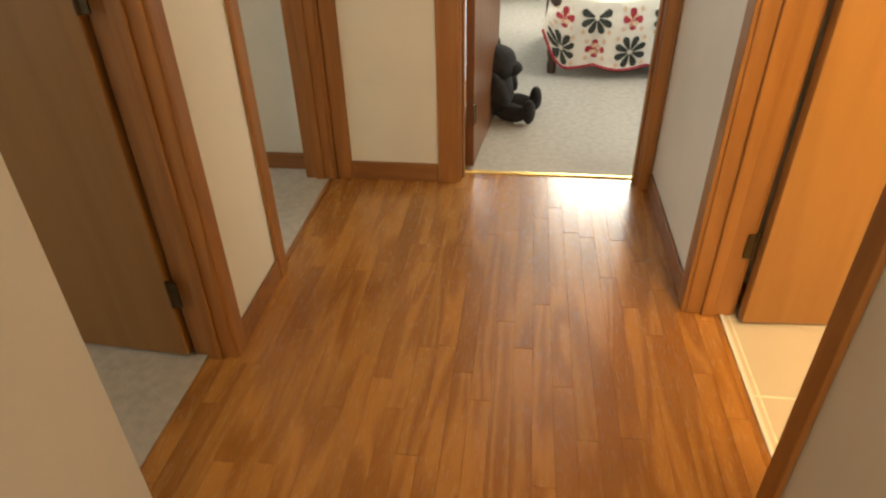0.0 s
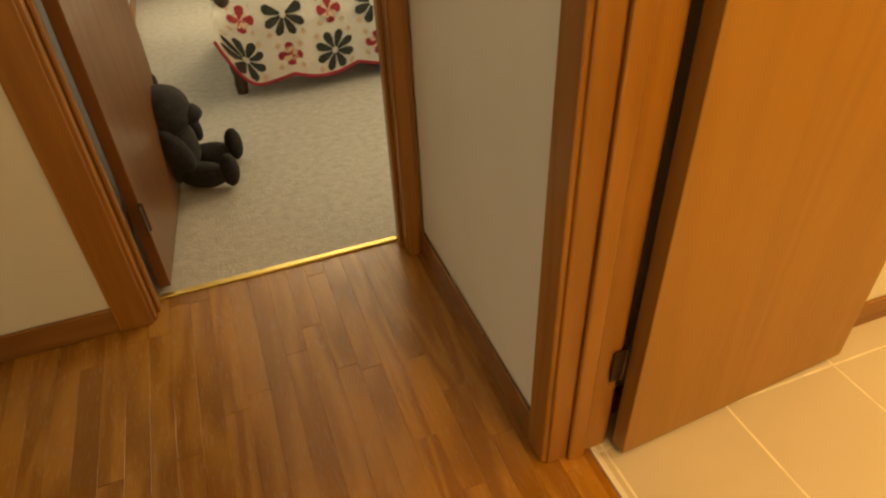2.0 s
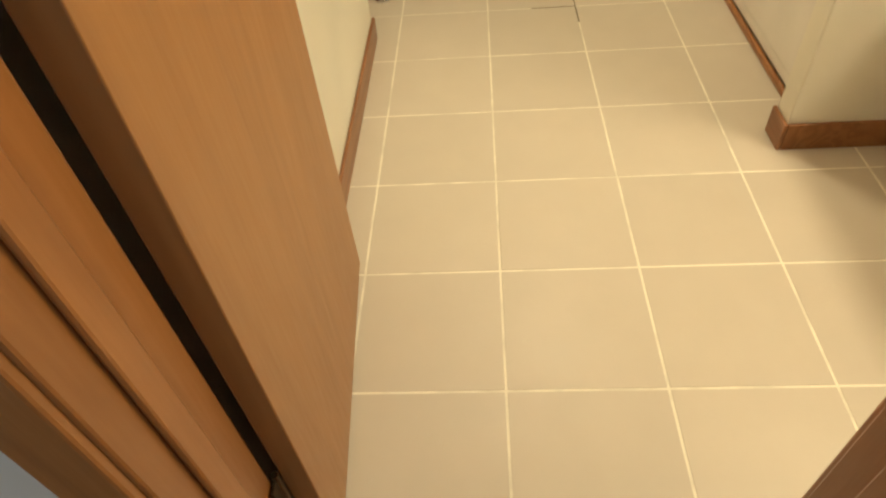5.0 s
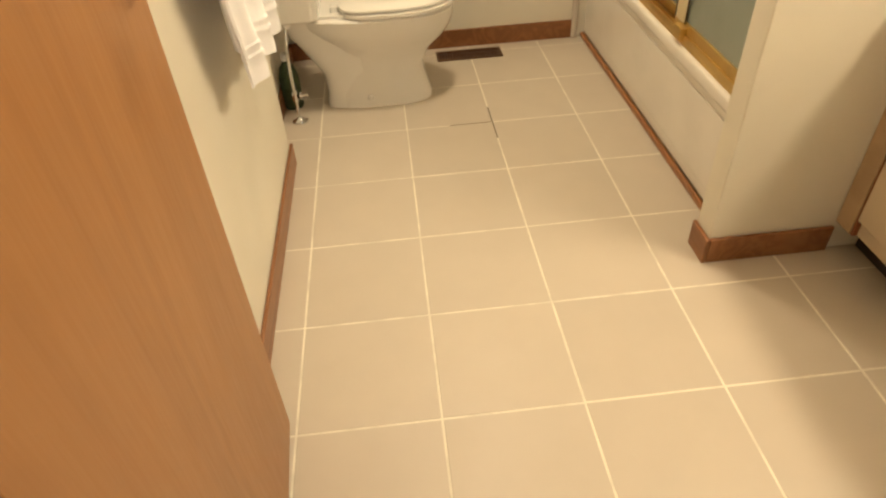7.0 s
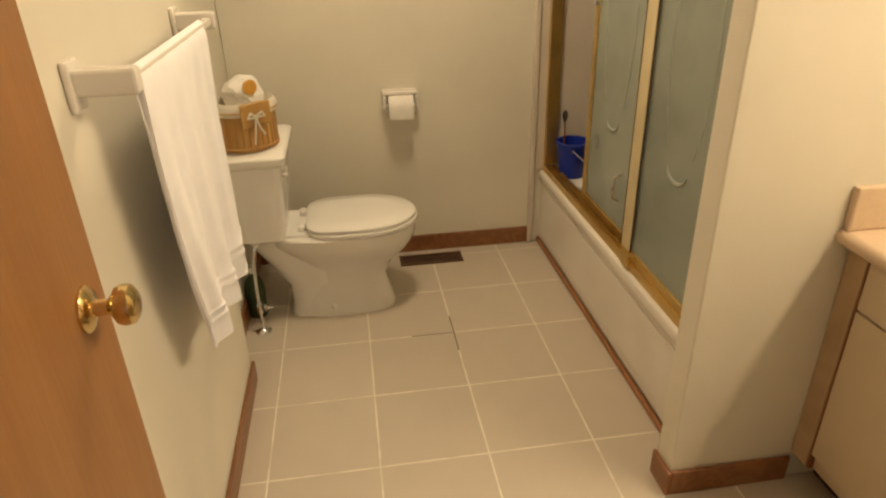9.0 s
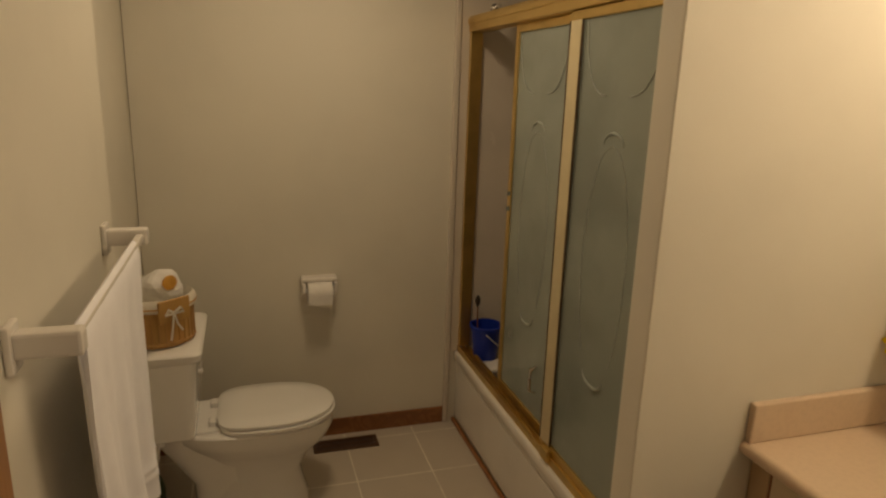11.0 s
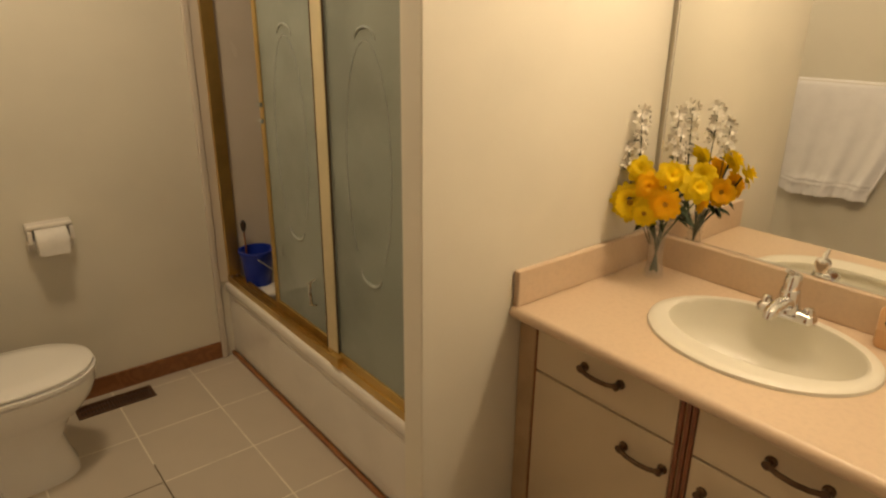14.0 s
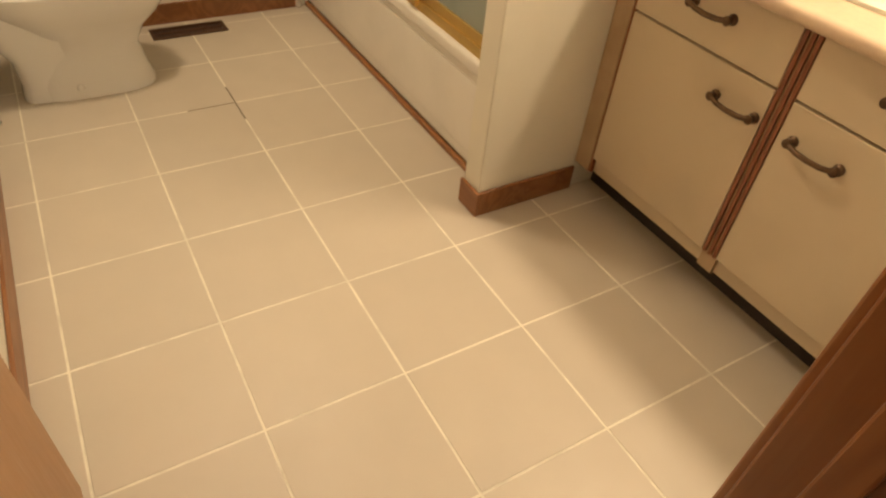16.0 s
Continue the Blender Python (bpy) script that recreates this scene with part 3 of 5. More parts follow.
def seat_ring(z, rx, front, back):
    """Rounded at the front, nearly square at the back."""
    pts = []
    for i in range(40):
        u = 2 * math.pi * i / 40
        c, w = math.cos(u), math.sin(u)
        e = 2 / (2.15 if w < 0 else 5.5)
        pts.append((rx * math.copysign(abs(c) ** e, c) * (1 - 0.10 * max(0, w)), -0.325 + (front if w < 0 else back) * math.copysign(abs(w) ** e, w), z))
    return pts


part("seat", loft([seat_ring(0.375, 0.177, 0.235, 0.190), seat_ring(0.379, 0.185, 0.242, 0.196), seat_ring(0.390, 0.185, 0.242, 0.196), seat_ring(0.394, 0.178, 0.236, 0.190)]), PORC, toilet, smooth=True)
part("lid", loft([seat_ring(0.3955, 0.172, 0.228, 0.196), seat_ring(0.400, 0.180, 0.237, 0.204), seat_ring(0.408, 0.179, 0.236, 0.203), seat_ring(0.4155, 0.166, 0.222, 0.190), seat_ring(0.419, 0.11, 0.15, 0.13)]), PORC, toilet, smooth=True)
for s in (-1, 1):
    part("seat_hinge", moved(bx(-0.022, 0.022, -0.014, 0.014, 0.374, 0.407, 0.006), Matrix.Translation((s * 0.075, -0.105, 0))), PORC, toilet)
    part("bolt_cap", moved(lathe([(0.013, 0), (0.013, 0.008), (0.008, 0.016), (0.003, 0.018)], 14), Matrix.Translation((s * 0.112, -0.20, 0.035))), PORC, toilet, smooth=True)


def slab(x0, x1, y0, y1, z0, z1, r, flare=0.0):
    def ring(z, g):
        cx, cy = (x0 + x1) / 2, (y0 + y1) / 2
        return [(cx + (x - cx) , cy + (y - cy), z) for x, y in rr(x0 + g, x1 - g, y0 + g, y1 - g, r)]
    return loft([ring(z0, flare + 0.006), ring(z0 + 0.006, flare), ring(z1 - 0.006, 0), ring(z1, 0.006)])


def rr(x0, x1, y0, y1, r, n=5):
    pts = []
    for cx, cy, a0 in ((x1 - r, y1 - r, 0), (x0 + r, y1 - r, 90), (x0 + r, y0 + r, 180), (x1 - r, y0 + r, 270)):
        for i in range(n + 1):
            a = radians(a0 + 90 * i / n)
            pts.append((cx + r * math.cos(a), cy + r * math.sin(a)))
    return pts


part("tank", slab(-0.205, 0.205, -0.072, 0.135, 0.385, 0.69, 0.03, 0.022), PORC, toilet, smooth=True)
part("tank_lid", slab(-0.222, 0.222, -0.092, 0.148, 0.69, 0.727, 0.03, 0.003), PORC, toilet, smooth=True)
lev = part("flush_lever", bx(-0.185, -0.115, -0.092, -0.080, 0.645, 0.662, 0.004), CHROME, toilet, "chrome flush lever")
part("lever_base", moved(lathe([(0.012, 0), (0.012, 0.014)], 14, "y"), Matrix.Translation((-0.175, -0.088, 0.654))), CHROME, toilet)
pipe = thing("supply_pipe", (1.46, 0.085, 0), "chrome water supply pipe rising from the floor", "pipe")
part("riser", tube([(0, 0, 0), (0, 0, 0.10), (0.0, 0.0, 0.2), (0.01, -0.003, 0.3), (0.045, -0.015, 0.385)], 0.0062, 10), CHROME, pipe, smooth=True)
part("flange", lathe([(0.032, 0.001), (0.031, 0.006), (0.015, 0.014), (0.008, 0.02)], 20), CHROME, pipe, smooth=True)
part("valve", moved(lathe([(0.011, -0.02), (0.013, 0), (0.011, 0.02)], 12), Matrix.Translation((0, 0, 0.11))), CHROME, pipe, smooth=True)
part("valve_handle", moved(lathe([(0.006, 0), (0.006, 0.022), (0.016, 0.024), (0.016, 0.032), (0.006, 0.034)], 12, "y"), Matrix.Translation((0, -0.05, 0.11)) ), CHROME, pipe, smooth=True)
part("coupling_nut", moved(lathe([(0.014, -0.015), (0.016, -0.008), (0.016, 0.008), (0.014, 0.012)], 8), Matrix.Translation((0.045, -0.015, 0.372))), PORC, pipe)

# basket with a cotton liner on the tank
basket = thing("basket", Matrix.Translation((1.588, 0.04, 0.728)) @ Matrix.Rotation(radians(-52), 4, "Z") @ Matrix.Diagonal((1.12, 1.16, 1.35, 1)), "oval honey wood slat basket with a cream liner and bow", "basket")
bm = loft([oval(0, 0, 0.0, 0.088, 0.072, 0.072), oval(0, 0, 0.004, 0.09, 0.074, 0.074), oval(0, 0, 0.11, 0.099, 0.082, 0.082), oval(0, 0, 0.112, 0.09, 0.074, 0.074), oval(0, 0, 0.012, 0.08, 0.064, 0.064)])
part("basket_wall", bm, WICKER, basket, smooth=True)
for i in range(30):
    a = 2 * math.pi * i / 30
    sl = part("slat", bx(-0.0085, 0.0085, -0.0015, 0.0025, 0.004, 0.116), WICKER, basket)
    sl.location = (0.0935 * math.cos(a), 0.077 * math.sin(a), 0)
    sl.rotation_euler = (0, 0, a - math.pi / 2)
for z, k in ((0.012, 1.0), (0.108, 1.09)):
    part("hoop", tube([(0.096 * k * math.cos(2 * math.pi * i / 28), 0.08 * k * math.sin(2 * math.pi * i / 28), z) for i in range(29)], 0.0035, 6), WICKER, basket, smooth=True)
part("liner", loft([oval(0, 0, 0.098, 0.104, 0.087, 0.087), oval(0, 0, 0.106, 0.108, 0.09, 0.09), oval(0, 0, 0.122, 0.104, 0.087, 0.087), oval(0, 0, 0.13, 0.095, 0.08, 0.08), oval(0, 0, 0.10, 0.08, 0.066, 0.066)]), LINER, basket, "cream cotton liner folded over the rim", True)
part("front_panel", moved(bx(-0.052, 0.052, -0.004, 0.004, 0.075, 0.135, 0.004), Matrix.Translation((-0.02, -0.094, 0))), WICKER, basket)
for k, s in enumerate((-1, 1)):
    part("bow_tail", tube([(-0.025, -0.1, 0.10), (-0.025 + s * 0.008, -0.105, 0.07), (-0.02 + s * 0.02, -0.101, 0.03 + 0.02 * k)], 0.003, 6), LINER, basket, smooth=True)
    part("bow_loop", tube([(-0.025, -0.1, 0.10), (-0.025 + s * 0.02, -0.106, 0.112), (-0.025 + s * 0.03, -0.105, 0.10), (-0.025, -0.1, 0.098)], 0.0035, 6), LINER, basket, smooth=True)
pack = thing("paper_pack", Matrix.Translation((1.603, 0.036, 0.868)) @ Matrix.Rotation(radians(-52), 4, "Z") @ Matrix.Diagonal((1.15, 1.2, 1.1, 1)), "crumpled white paper pack with an orange print in the basket", "packet")
bm = bmesh.new()
bmesh.ops.create_icosphere(bm, subdivisions=3, radius=0.062)
for v in bm.verts:
    q = noise.noise(v.co * 22) * 0.014
    v.co = Vector((v.co.x * 1.05, v.co.y * 0.85, v.co.z * 0.95 + 0.045)) + v.co.normalized() * q
part("wrap", bm, PAPER, pack, smooth=False)
part("print", moved(lathe([(0.002, 0), (0.022, 0.002), (0.024, -0.004), (0.01, -0.006)], 12, "y"), Matrix.Translation((-0.01, -0.052, 0.075))), ORANGE, pack)

# toilet paper on the end wall
holder = thing("paper_holder", (BX1, -0.552, 0.745), "white ceramic toilet paper holder on the wall", "paper holder")
part("back_plate", bx(-0.012, -0.0005, -0.078, 0.078, -0.055, 0.055, 0.004), CERAMIC, holder)
part("hood", bx(-0.062, -0.004, -0.078, 0.078, 0.036, 0.055, 0.008), CERAMIC, holder)
for s in (-1, 1):
    part("arm", bx(-0.072, -0.006, s * 0.069 - 0.008, s * 0.069 + 0.008, -0.014, 0.036, 0.005), CERAMIC, holder)
part("roller", moved(lathe([(0.008, -0.062), (0.008, 0.062)], 12, "y"), Matrix.Translation((-0.058, 0, -0.002))), CHROME, holder)
roll = thing("toilet_roll", (BX1 - 0.058, -0.552, 0.735), "white toilet paper roll on its holder", "toilet roll")
part("paper", lathe([(0.02, -0.053), (0.046, -0.053), (0.047, -0.05), (0.047, 0.05), (0.046, 0.053), (0.02, 0.053)], 32, "y"), PAPER, roll, smooth=True)
part("loose_sheet", bx(-0.0485, -0.0465, -0.05, 0.05, -0.045, 0.002), PAPER, roll)

cleaner = thing("cleaner_bottle", (1.60, 0.118, 0), "dark green cleaner bottle behind the toilet", "bottle")
part("flask", lathe([(0.036, 0.001), (0.04, 0.01), (0.04, 0.13), (0.03, 0.17), (0.014, 0.19), (0.014, 0.2)], 18), LEAFM, cleaner, smooth=True)
part("cap", lathe([(0.016, 0.2), (0.016, 0.225), (0.012, 0.228)], 14), WIREM, cleaner)

# floor register
vent = thing("floor_register", (1.952, -0.655, 0), "brown steel floor register with slots by the wall", "vent")
part("frame", boxes([(-0.05, -0.034, -0.15, 0.15, 0.001, 0.006), (0.034, 0.05, -0.15, 0.15, 0.001, 0.006), (-0.033, 0.033, -0.15, -0.135, 0.001, 0.006), (-0.033, 0.033, 0.135, 0.15, 0.001, 0.006), (-0.004, 0.004, -0.134, 0.134, 0.001, 0.005)]), VENTM, vent)
# near-black sheet stands for the shaded duct below the slots
part("backing", bx(-0.033, 0.033, -0.134, 0.134, 0.0005, 0.0015), TOEK, vent)
sm = None
for i in range(21):
    b = part("louver", bx(-0.033, 0.033, -0.0025, 0.0025, 0.0016, 0.0045), VENTM, vent) if sm is None else new("louver", sm)
    sm = b.data
    b.parent = vent
    b.location = (0, -0.125 + 0.0125 * i, 0)

# ---- towel and bar ----
bar = thing("towel_bar", (0.012, YT, 1.235), "white ceramic towel bar fixed to the bathroom wall", "towel bar")
for x in (0.283, 1.0):
    part("bracket", bx(x - 0.026, x + 0.026, -0.012, -0.0005, -0.042, 0.036, 0.004), CERAMIC, bar)
    part("post", bx(x - 0.017, x + 0.017, -0.105, -0.008, -0.020, 0.022, 0.006), CERAMIC, bar)
part("rail", bx(0.297, 0.985, -0.096, -0.078, -0.009, 0.009, 0.003), CERAMIC, bar)
towel = thing("towel", (0.012, YT - 0.087, 1.235), "white terry towel hung over the towel bar", "towel")


def drape(x0, x1, front, back, side):
    """Cloth over the rail: a thick skin with folds that deepen downwards."""
    nx, rows = 46, []
    path = [(back, -1)] + [(back * f, -1) for f in (0.8, 0.6, 0.4, 0.2, 0.05)] + [(0, -0.5), (0.006, 0), (0, 0.5)] + [(front * f, 1) for f in (0.05, 0.12, 0.2, 0.3, 0.4, 0.5, 0.6, 0.7, 0.78, 0.845, 0.85, 0.865, 0.87, 0.885, 0.89, 0.905, 0.91, 0.95, 0.985, 1.0)]
    bm = bmesh.new()
    for z, s in path:
        line = []
        for i in range(nx):
            f = i / (nx - 1)
            down = min(1, -z / 0.6) if z < 0 else 0
            fold = 0.015 * math.sin(f * 17 + 1.2 * side + z) * down ** 1.5 + 0.007 * math.sin(f * 37 + z * 6) * down
            flare = 0.006 * down * (0.5 + 0.5 * math.sin(f * 5.0 + 1)) if s > 0 else 0.0
            band = 0.0028 if s > 0 and (0.848 < z / front < 0.868 or 0.888 < z / front < 0.908) else 0.0
            pinch = (f - 1) * (1 - 0.20 * down * down) + 0.5
            y = -0.014 * s * (1 - 0.6 * down) - (flare + fold + band if s > 0 else -min(0.022, abs(fold)))
            if s < 0:
                y -= 0.020 * math.exp(-f / 0.05) * min(1, 14 * down)
            zz = z + (0.012 * math.sin(f * 6) + 0.018 * (abs(2 * f - 1) ** 3) * (1 if s > 0 else 0.4)) * down ** 3
            line.append(bm.verts.new(((x0 + x1) / 2 + pinch * (x1 - x0), y, zz + 0.011)))
        rows.append(line)
    for a, b in zip(rows, rows[1:]):
        for i in range(nx - 1):
            bm.faces.new((a[i], a[i + 1], b[i + 1], b[i]))
    bmesh.ops.recalc_face_normals(bm, faces=bm.faces[:])
    bmesh.ops.solidify(bm, geom=bm.faces[:], thickness=0.006)
    bmesh.ops.recalc_face_normals(bm, faces=bm.faces[:])
    return bm


part("cloth", drape(0.305, 0.885, -0.63, -0.55, 0), TERRY, towel, smooth=True)

# ---- tub and shower doors ----
TY, TZ = -1.215, 0.378
tub = thing("bathtub", (0, 0, 0), "bone enamel alcove bathtub with a panelled apron", "bathtub")
part("apron", boxes([(WX1 + 0.003, BX1 - 0.002, TY - 0.03, TY - 0.004, 0.02, TZ - 0.05), (0.60, BX1 - 0.07, TY - 0.006, TY, 0.06, 0.30)], 0.004), ENAMEL, tub)
part("rim", bx(WX1 + 0.003, BX1 - 0.002, TY - 0.075, TY + 0.012, TZ - 0.05, TZ, 0.014, 3), ENAMEL, tub, smooth=True)
part("rim_back", bx(WX1 + 0.003, BX1 - 0.002, YM + 0.002, YM + 0.07, TZ - 0.05, TZ, 0.012, 3), ENAMEL, tub, smooth=True)
part("deck", bx(1.80, BX1 - 0.003, YM + 0.071, TY - 0.076, TZ - 0.05, TZ, 0.012, 3), ENAMEL, tub, smooth=True)
part("deck", bx(WX1 + 0.004, 0.62, YM + 0.071, TY - 0.076, TZ - 0.05, TZ, 0.012, 3), ENAMEL, tub, smooth=True)
part("basin", boxes([(0.60, 1.84, YM + 0.05, TY - 0.05, 0.03, 0.05), (0.60, 0.625, YM + 0.05, TY - 0.05, 0.05, 0.36), (1.80, 1.82, YM + 0.05, TY - 0.05, 0.05, 0.36),
                     (0.626, 1.799, YM + 0.05, YM + 0.07, 0.05, 0.36), (0.626, 1.799, TY - 0.07, TY - 0.05, 0.05, 0.36)]), ENAMEL, tub)
tagged(link("trim_tub_base", bx(WX1 + 0.005, BX1 - 0.002, TY - 0.003, TY + 0.014, 0, 0.019, 0.005), TRIMW), "dark stained strip along the tub base", "trim", kind="structure")
for nm, r in (("end_panel", (BX1 - 0.012, BX1 - 0.001, YM + 0.013, TY + 0.035, TZ + 0.001, 2.10)), ("back_panel", (WX1 + 0.013, BX1 - 0.013, YM + 0.001, YM + 0.012, TZ + 0.001, 2.10)),
              ("wing_panel", (WX1 + 0.001, WX1 + 0.012, YM + 0.013, TY - 0.09, TZ + 0.001, 2.10))):
    solid("wall_surround_" + nm, bx(*r, r=0.004), SURROUND, "ivory tub surround panel", "wall panel")
tagged(link("trim_surround", bx(BX1 - 0.022, BX1 - 0.0005, TY + 0.036, TY + 0.062, 0, 2.12, 0.006), SURROUND), "ivory edge moulding beside the tub", "trim", kind="structure")

YD = TY - 0.032
shower = thing("shower_doors", (0, YD, 0), "gold framed sliding shower doors with obscure glass", "shower door")
part("bottom_track", boxes([(WX1 + 0.003, BX1 - 0.014, -0.030, 0.030, TZ, TZ + 0.012), (WX1 + 0.003, BX1 - 0.014, 0.022, 0.030, TZ + 0.012, TZ + 0.032), (WX1 + 0.003, BX1 - 0.014, -0.004, 0.004, TZ + 0.012, TZ + 0.026), (WX1 + 0.003, BX1 - 0.014, -0.030, -0.022, TZ + 0.012, TZ + 0.026)], 0.0015), GOLD, shower, smooth=False)
part("header", boxes([(WX1 + 0.003, BX1 - 0.014, -0.034, 0.034, 1.865, 1.93), (WX1 + 0.003, BX1 - 0.014, 0.030, 0.040, 1.895, 1.922)], 0.006), GOLD, shower)
for x0, x1 in ((WX1 + 0.003, 0.531), (BX1 - 0.034, BX1 - 0.014)):
    part("wall_jamb", bx(x0, x1, -0.028, 0.028, TZ + 0.033, 1.864, 0.003), GOLD, shower)


def panel(x0, x1, y):
    p = part("glass_panel", bx(x0 + 0.02, x1 - 0.02, y - 0.003, y + 0.003, TZ + 0.055, 1.845), OBSCURE, shower, "grey-green obscure glass")
    part("stile", bx(x0, x0 + 0.028, y - 0.010, y + 0.010, TZ + 0.03, 1.864, 0.003), GOLD, p)
    part("stile", bx(x1 - 0.028, x1, y - 0.010, y + 0.010, TZ + 0.03, 1.864, 0.003), GOLD, p)
    part("bottom_rail", bx(x0 + 0.025, x1 - 0.025, y - 0.010, y + 0.010, TZ + 0.03, TZ + 0.064, 0.003), GOLD, p)
    part("top_rail", bx(x0 + 0.025, x1 - 0.025, y - 0.010, y + 0.010, 1.835, 1.864, 0.003), GOLD, p)
    cx = (x0 + x1) / 2
    oval_line = [(cx + 0.118 * math.cos(u), y + 0.0032, 1.13 + 0.355 * math.sin(u)) for u in [radians(-50 + 280 * i / 30) for i in range(31)]]
    part("etched_oval", tube(oval_line, 0.0012, 5), ETCH, p, smooth=True)
    crest = [(cx + 0.05 * math.cos(math.pi * i / 12), y + 0.0035, 1.485 + 0.035 * math.sin(math.pi * i / 12)) for i in range(13)]
    part("etched_crest", tube(crest, [0.001 + 0.004 * math.sin(math.pi * i / 12) for i in range(13)], 6), ETCH, p, smooth=True)
    smile = [(cx + 0.055 * math.cos(math.pi + math.pi * i / 12), y + 0.0035, 0.80 + 0.035 * math.sin(math.pi + math.pi * i / 12)) for i in range(13)]
    part("etched_garland", tube(smile, [0.0012 + 0.0045 * math.sin(math.pi * i / 12) for i in range(13)], 6), ETCH, p, smooth=True)
    for s in (-1, 1):
        swag = [(cx + s * (0.19 - 0.13 * (i / 12) ** 2), y + 0.0035, 1.83 - 0.21 * math.sin(math.pi * i / 24)) for i in range(13)]
        part("etched_swag", tube(swag, 0.0022, 5), ETCH, p, smooth=True)
    return p


p1 = panel(1.138, 1.605, -0.014)
part("pull", tube([(1.25, -0.01, 0.54), (1.25, 0.014, 0.55), (1.245, 0.017, 0.59), (1.25, 0.014, 0.63), (1.25, -0.01, 0.64)], 0.006, 8), CHROME, p1, "chrome pull", True)
p2 = panel(0.533, 1.125, 0.013)
part("wide_stile", bx(1.046, 1.112, 0.0235, 0.027, TZ + 0.06, 1.835, 0.0015), SHEENGOLD, p2, "gold face with a pale reflection painted in")
# thin dark strips stand for the shade in the stile's grooves
for x in (1.040, 1.078, 1.1185):
    part("stile_groove", bx(x - 0.002, x + 0.002, 0.0232, 0.0262, TZ + 0.06, 1.835), PULL, p2, "dark strip drawn as a groove's shade")
for z in (1.165, 1.225):
    part("latch_block", bx(1.572, 1.602, -0.004, 0.012, z, z + 0.018, 0.003), CHROME, p1, "small chrome block")
part("track_guide", bx(1.02, 1.075, 0.016, 0.045, TZ + 0.012, TZ + 0.055, 0.004), GOLD, shower)
hook = thing("shower_head", (BX1 - 0.012, -1.33, 1.97), "small chrome shower head on a wall arm", "shower head")
part("arm", tube([(0, 0, 0), (-0.05, 0, 0.01), (-0.10, 0, -0.02)], 0.008, 10), CHROME, hook, smooth=True)
part("flange", lathe([(0.024, 0), (0.022, -0.006), (0.01, -0.01)], 16, "x"), CHROME, hook, smooth=True)
part("rose", moved(lathe([(0.012, 0.02), (0.018, 0), (0.03, -0.025), (0.028, -0.03)], 16), pose(-0.11, 0, -0.03, 0, 35, 0)), CHROME, hook, smooth=True)
spout = thing("tub_spout", (WX1 + 0.013, -1.62, 0.55), "chrome tub spout with a lever above", "tub spout")
part("spout", tube([(0, 0, 0), (0.06, 0, 0), (0.11, 0, -0.01), (0.125, 0, -0.045)], [0.024, 0.024, 0.022, 0.018], 14), CHROME, spout, smooth=True)
part("lever", tube([(0, 0, 0.28), (0.05, 0, 0.28), (0.07, 0, 0.23)], [0.04, 0.02, 0.01], 14), CHROME, spout, smooth=True)
bucket = thing("bucket", (1.945, -1.325, TZ), "small blue plastic bucket with a white handle on the tub", "bucket")
part("pail", loft([oval(0, 0, 0.001, 0.055, 0.055, 0.055), oval(0, 0, 0.155, 0.073, 0.073, 0.073), oval(0, 0, 0.156, 0.080, 0.080, 0.080), oval(0, 0, 0.168, 0.080, 0.080, 0.080), oval(0, 0, 0.168, 0.070, 0.070, 0.070), oval(0, 0, 0.012, 0.052, 0.052, 0.052)]), BLUEP, bucket, smooth=True)
part("handle", tube([(0.082 * math.cos(a), 0.03 - 0.118 * math.sin(a), 0.145 - 0.11 * math.sin(a)) for a in [math.pi * i / 14 for i in range(15)]], 0.003, 6), WIREM, bucket, "white wire handle", True)
sprig = thing("loofah_brush", (1.985, -1.30, TZ), "thin wooden back brush standing in the tub corner", "brush")
part("stick", tube([(0, 0, 0), (0.01, 0.005, 0.26)], 0.004, 8), STRIPE, sprig)
part("head", moved(lathe([(0.004, 0), (0.012, 0.02), (0.013, 0.04), (0.005, 0.055)], 12), Matrix.Translation((0.01, 0.005, 0.24))), TOEK, sprig, smooth=True)

# ---- vanity ----
van = thing("vanity_cabinet", (0, 0, 0), "cream laminate vanity cabinet with brown bar pulls", "cabinet")
part("carcass", bx(BX0 + 0.003, WX0 - 0.003, YM + 0.002, CF - 0.019, 0.10, 0.645), CABINET, van)
part("top_rail", bx(BX0 + 0.003, WX0 - 0.003, CF - 0.045, CF - 0.019, 0.6455, 0.752), CABINET, van)
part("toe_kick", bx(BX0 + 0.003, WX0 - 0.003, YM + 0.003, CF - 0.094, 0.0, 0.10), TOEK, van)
part("filler", bx(0.364, WX0 - 0.002, CF - 0.018, CF - 0.001, 0.10, 0.752, 0.002), FILLER, van, "tan filler strip")
part("filler_edge", bx(0.3555, 0.363, CF - 0.018, CF - 0.004, 0.10, 0.752), STRIPE, van)
part("centre_stile", bx(-0.133, -0.087, CF - 0.018, CF - 0.006, 0.10, 0.752), FILLER, van)
for x in (-0.094, -0.111, -0.126):
    part("stile_strip", bx(x - 0.005, x + 0.005, CF - 0.006, CF + 0.001, 0.152, 0.752, 0.001), STRIPE, van, "reddish wood strip")


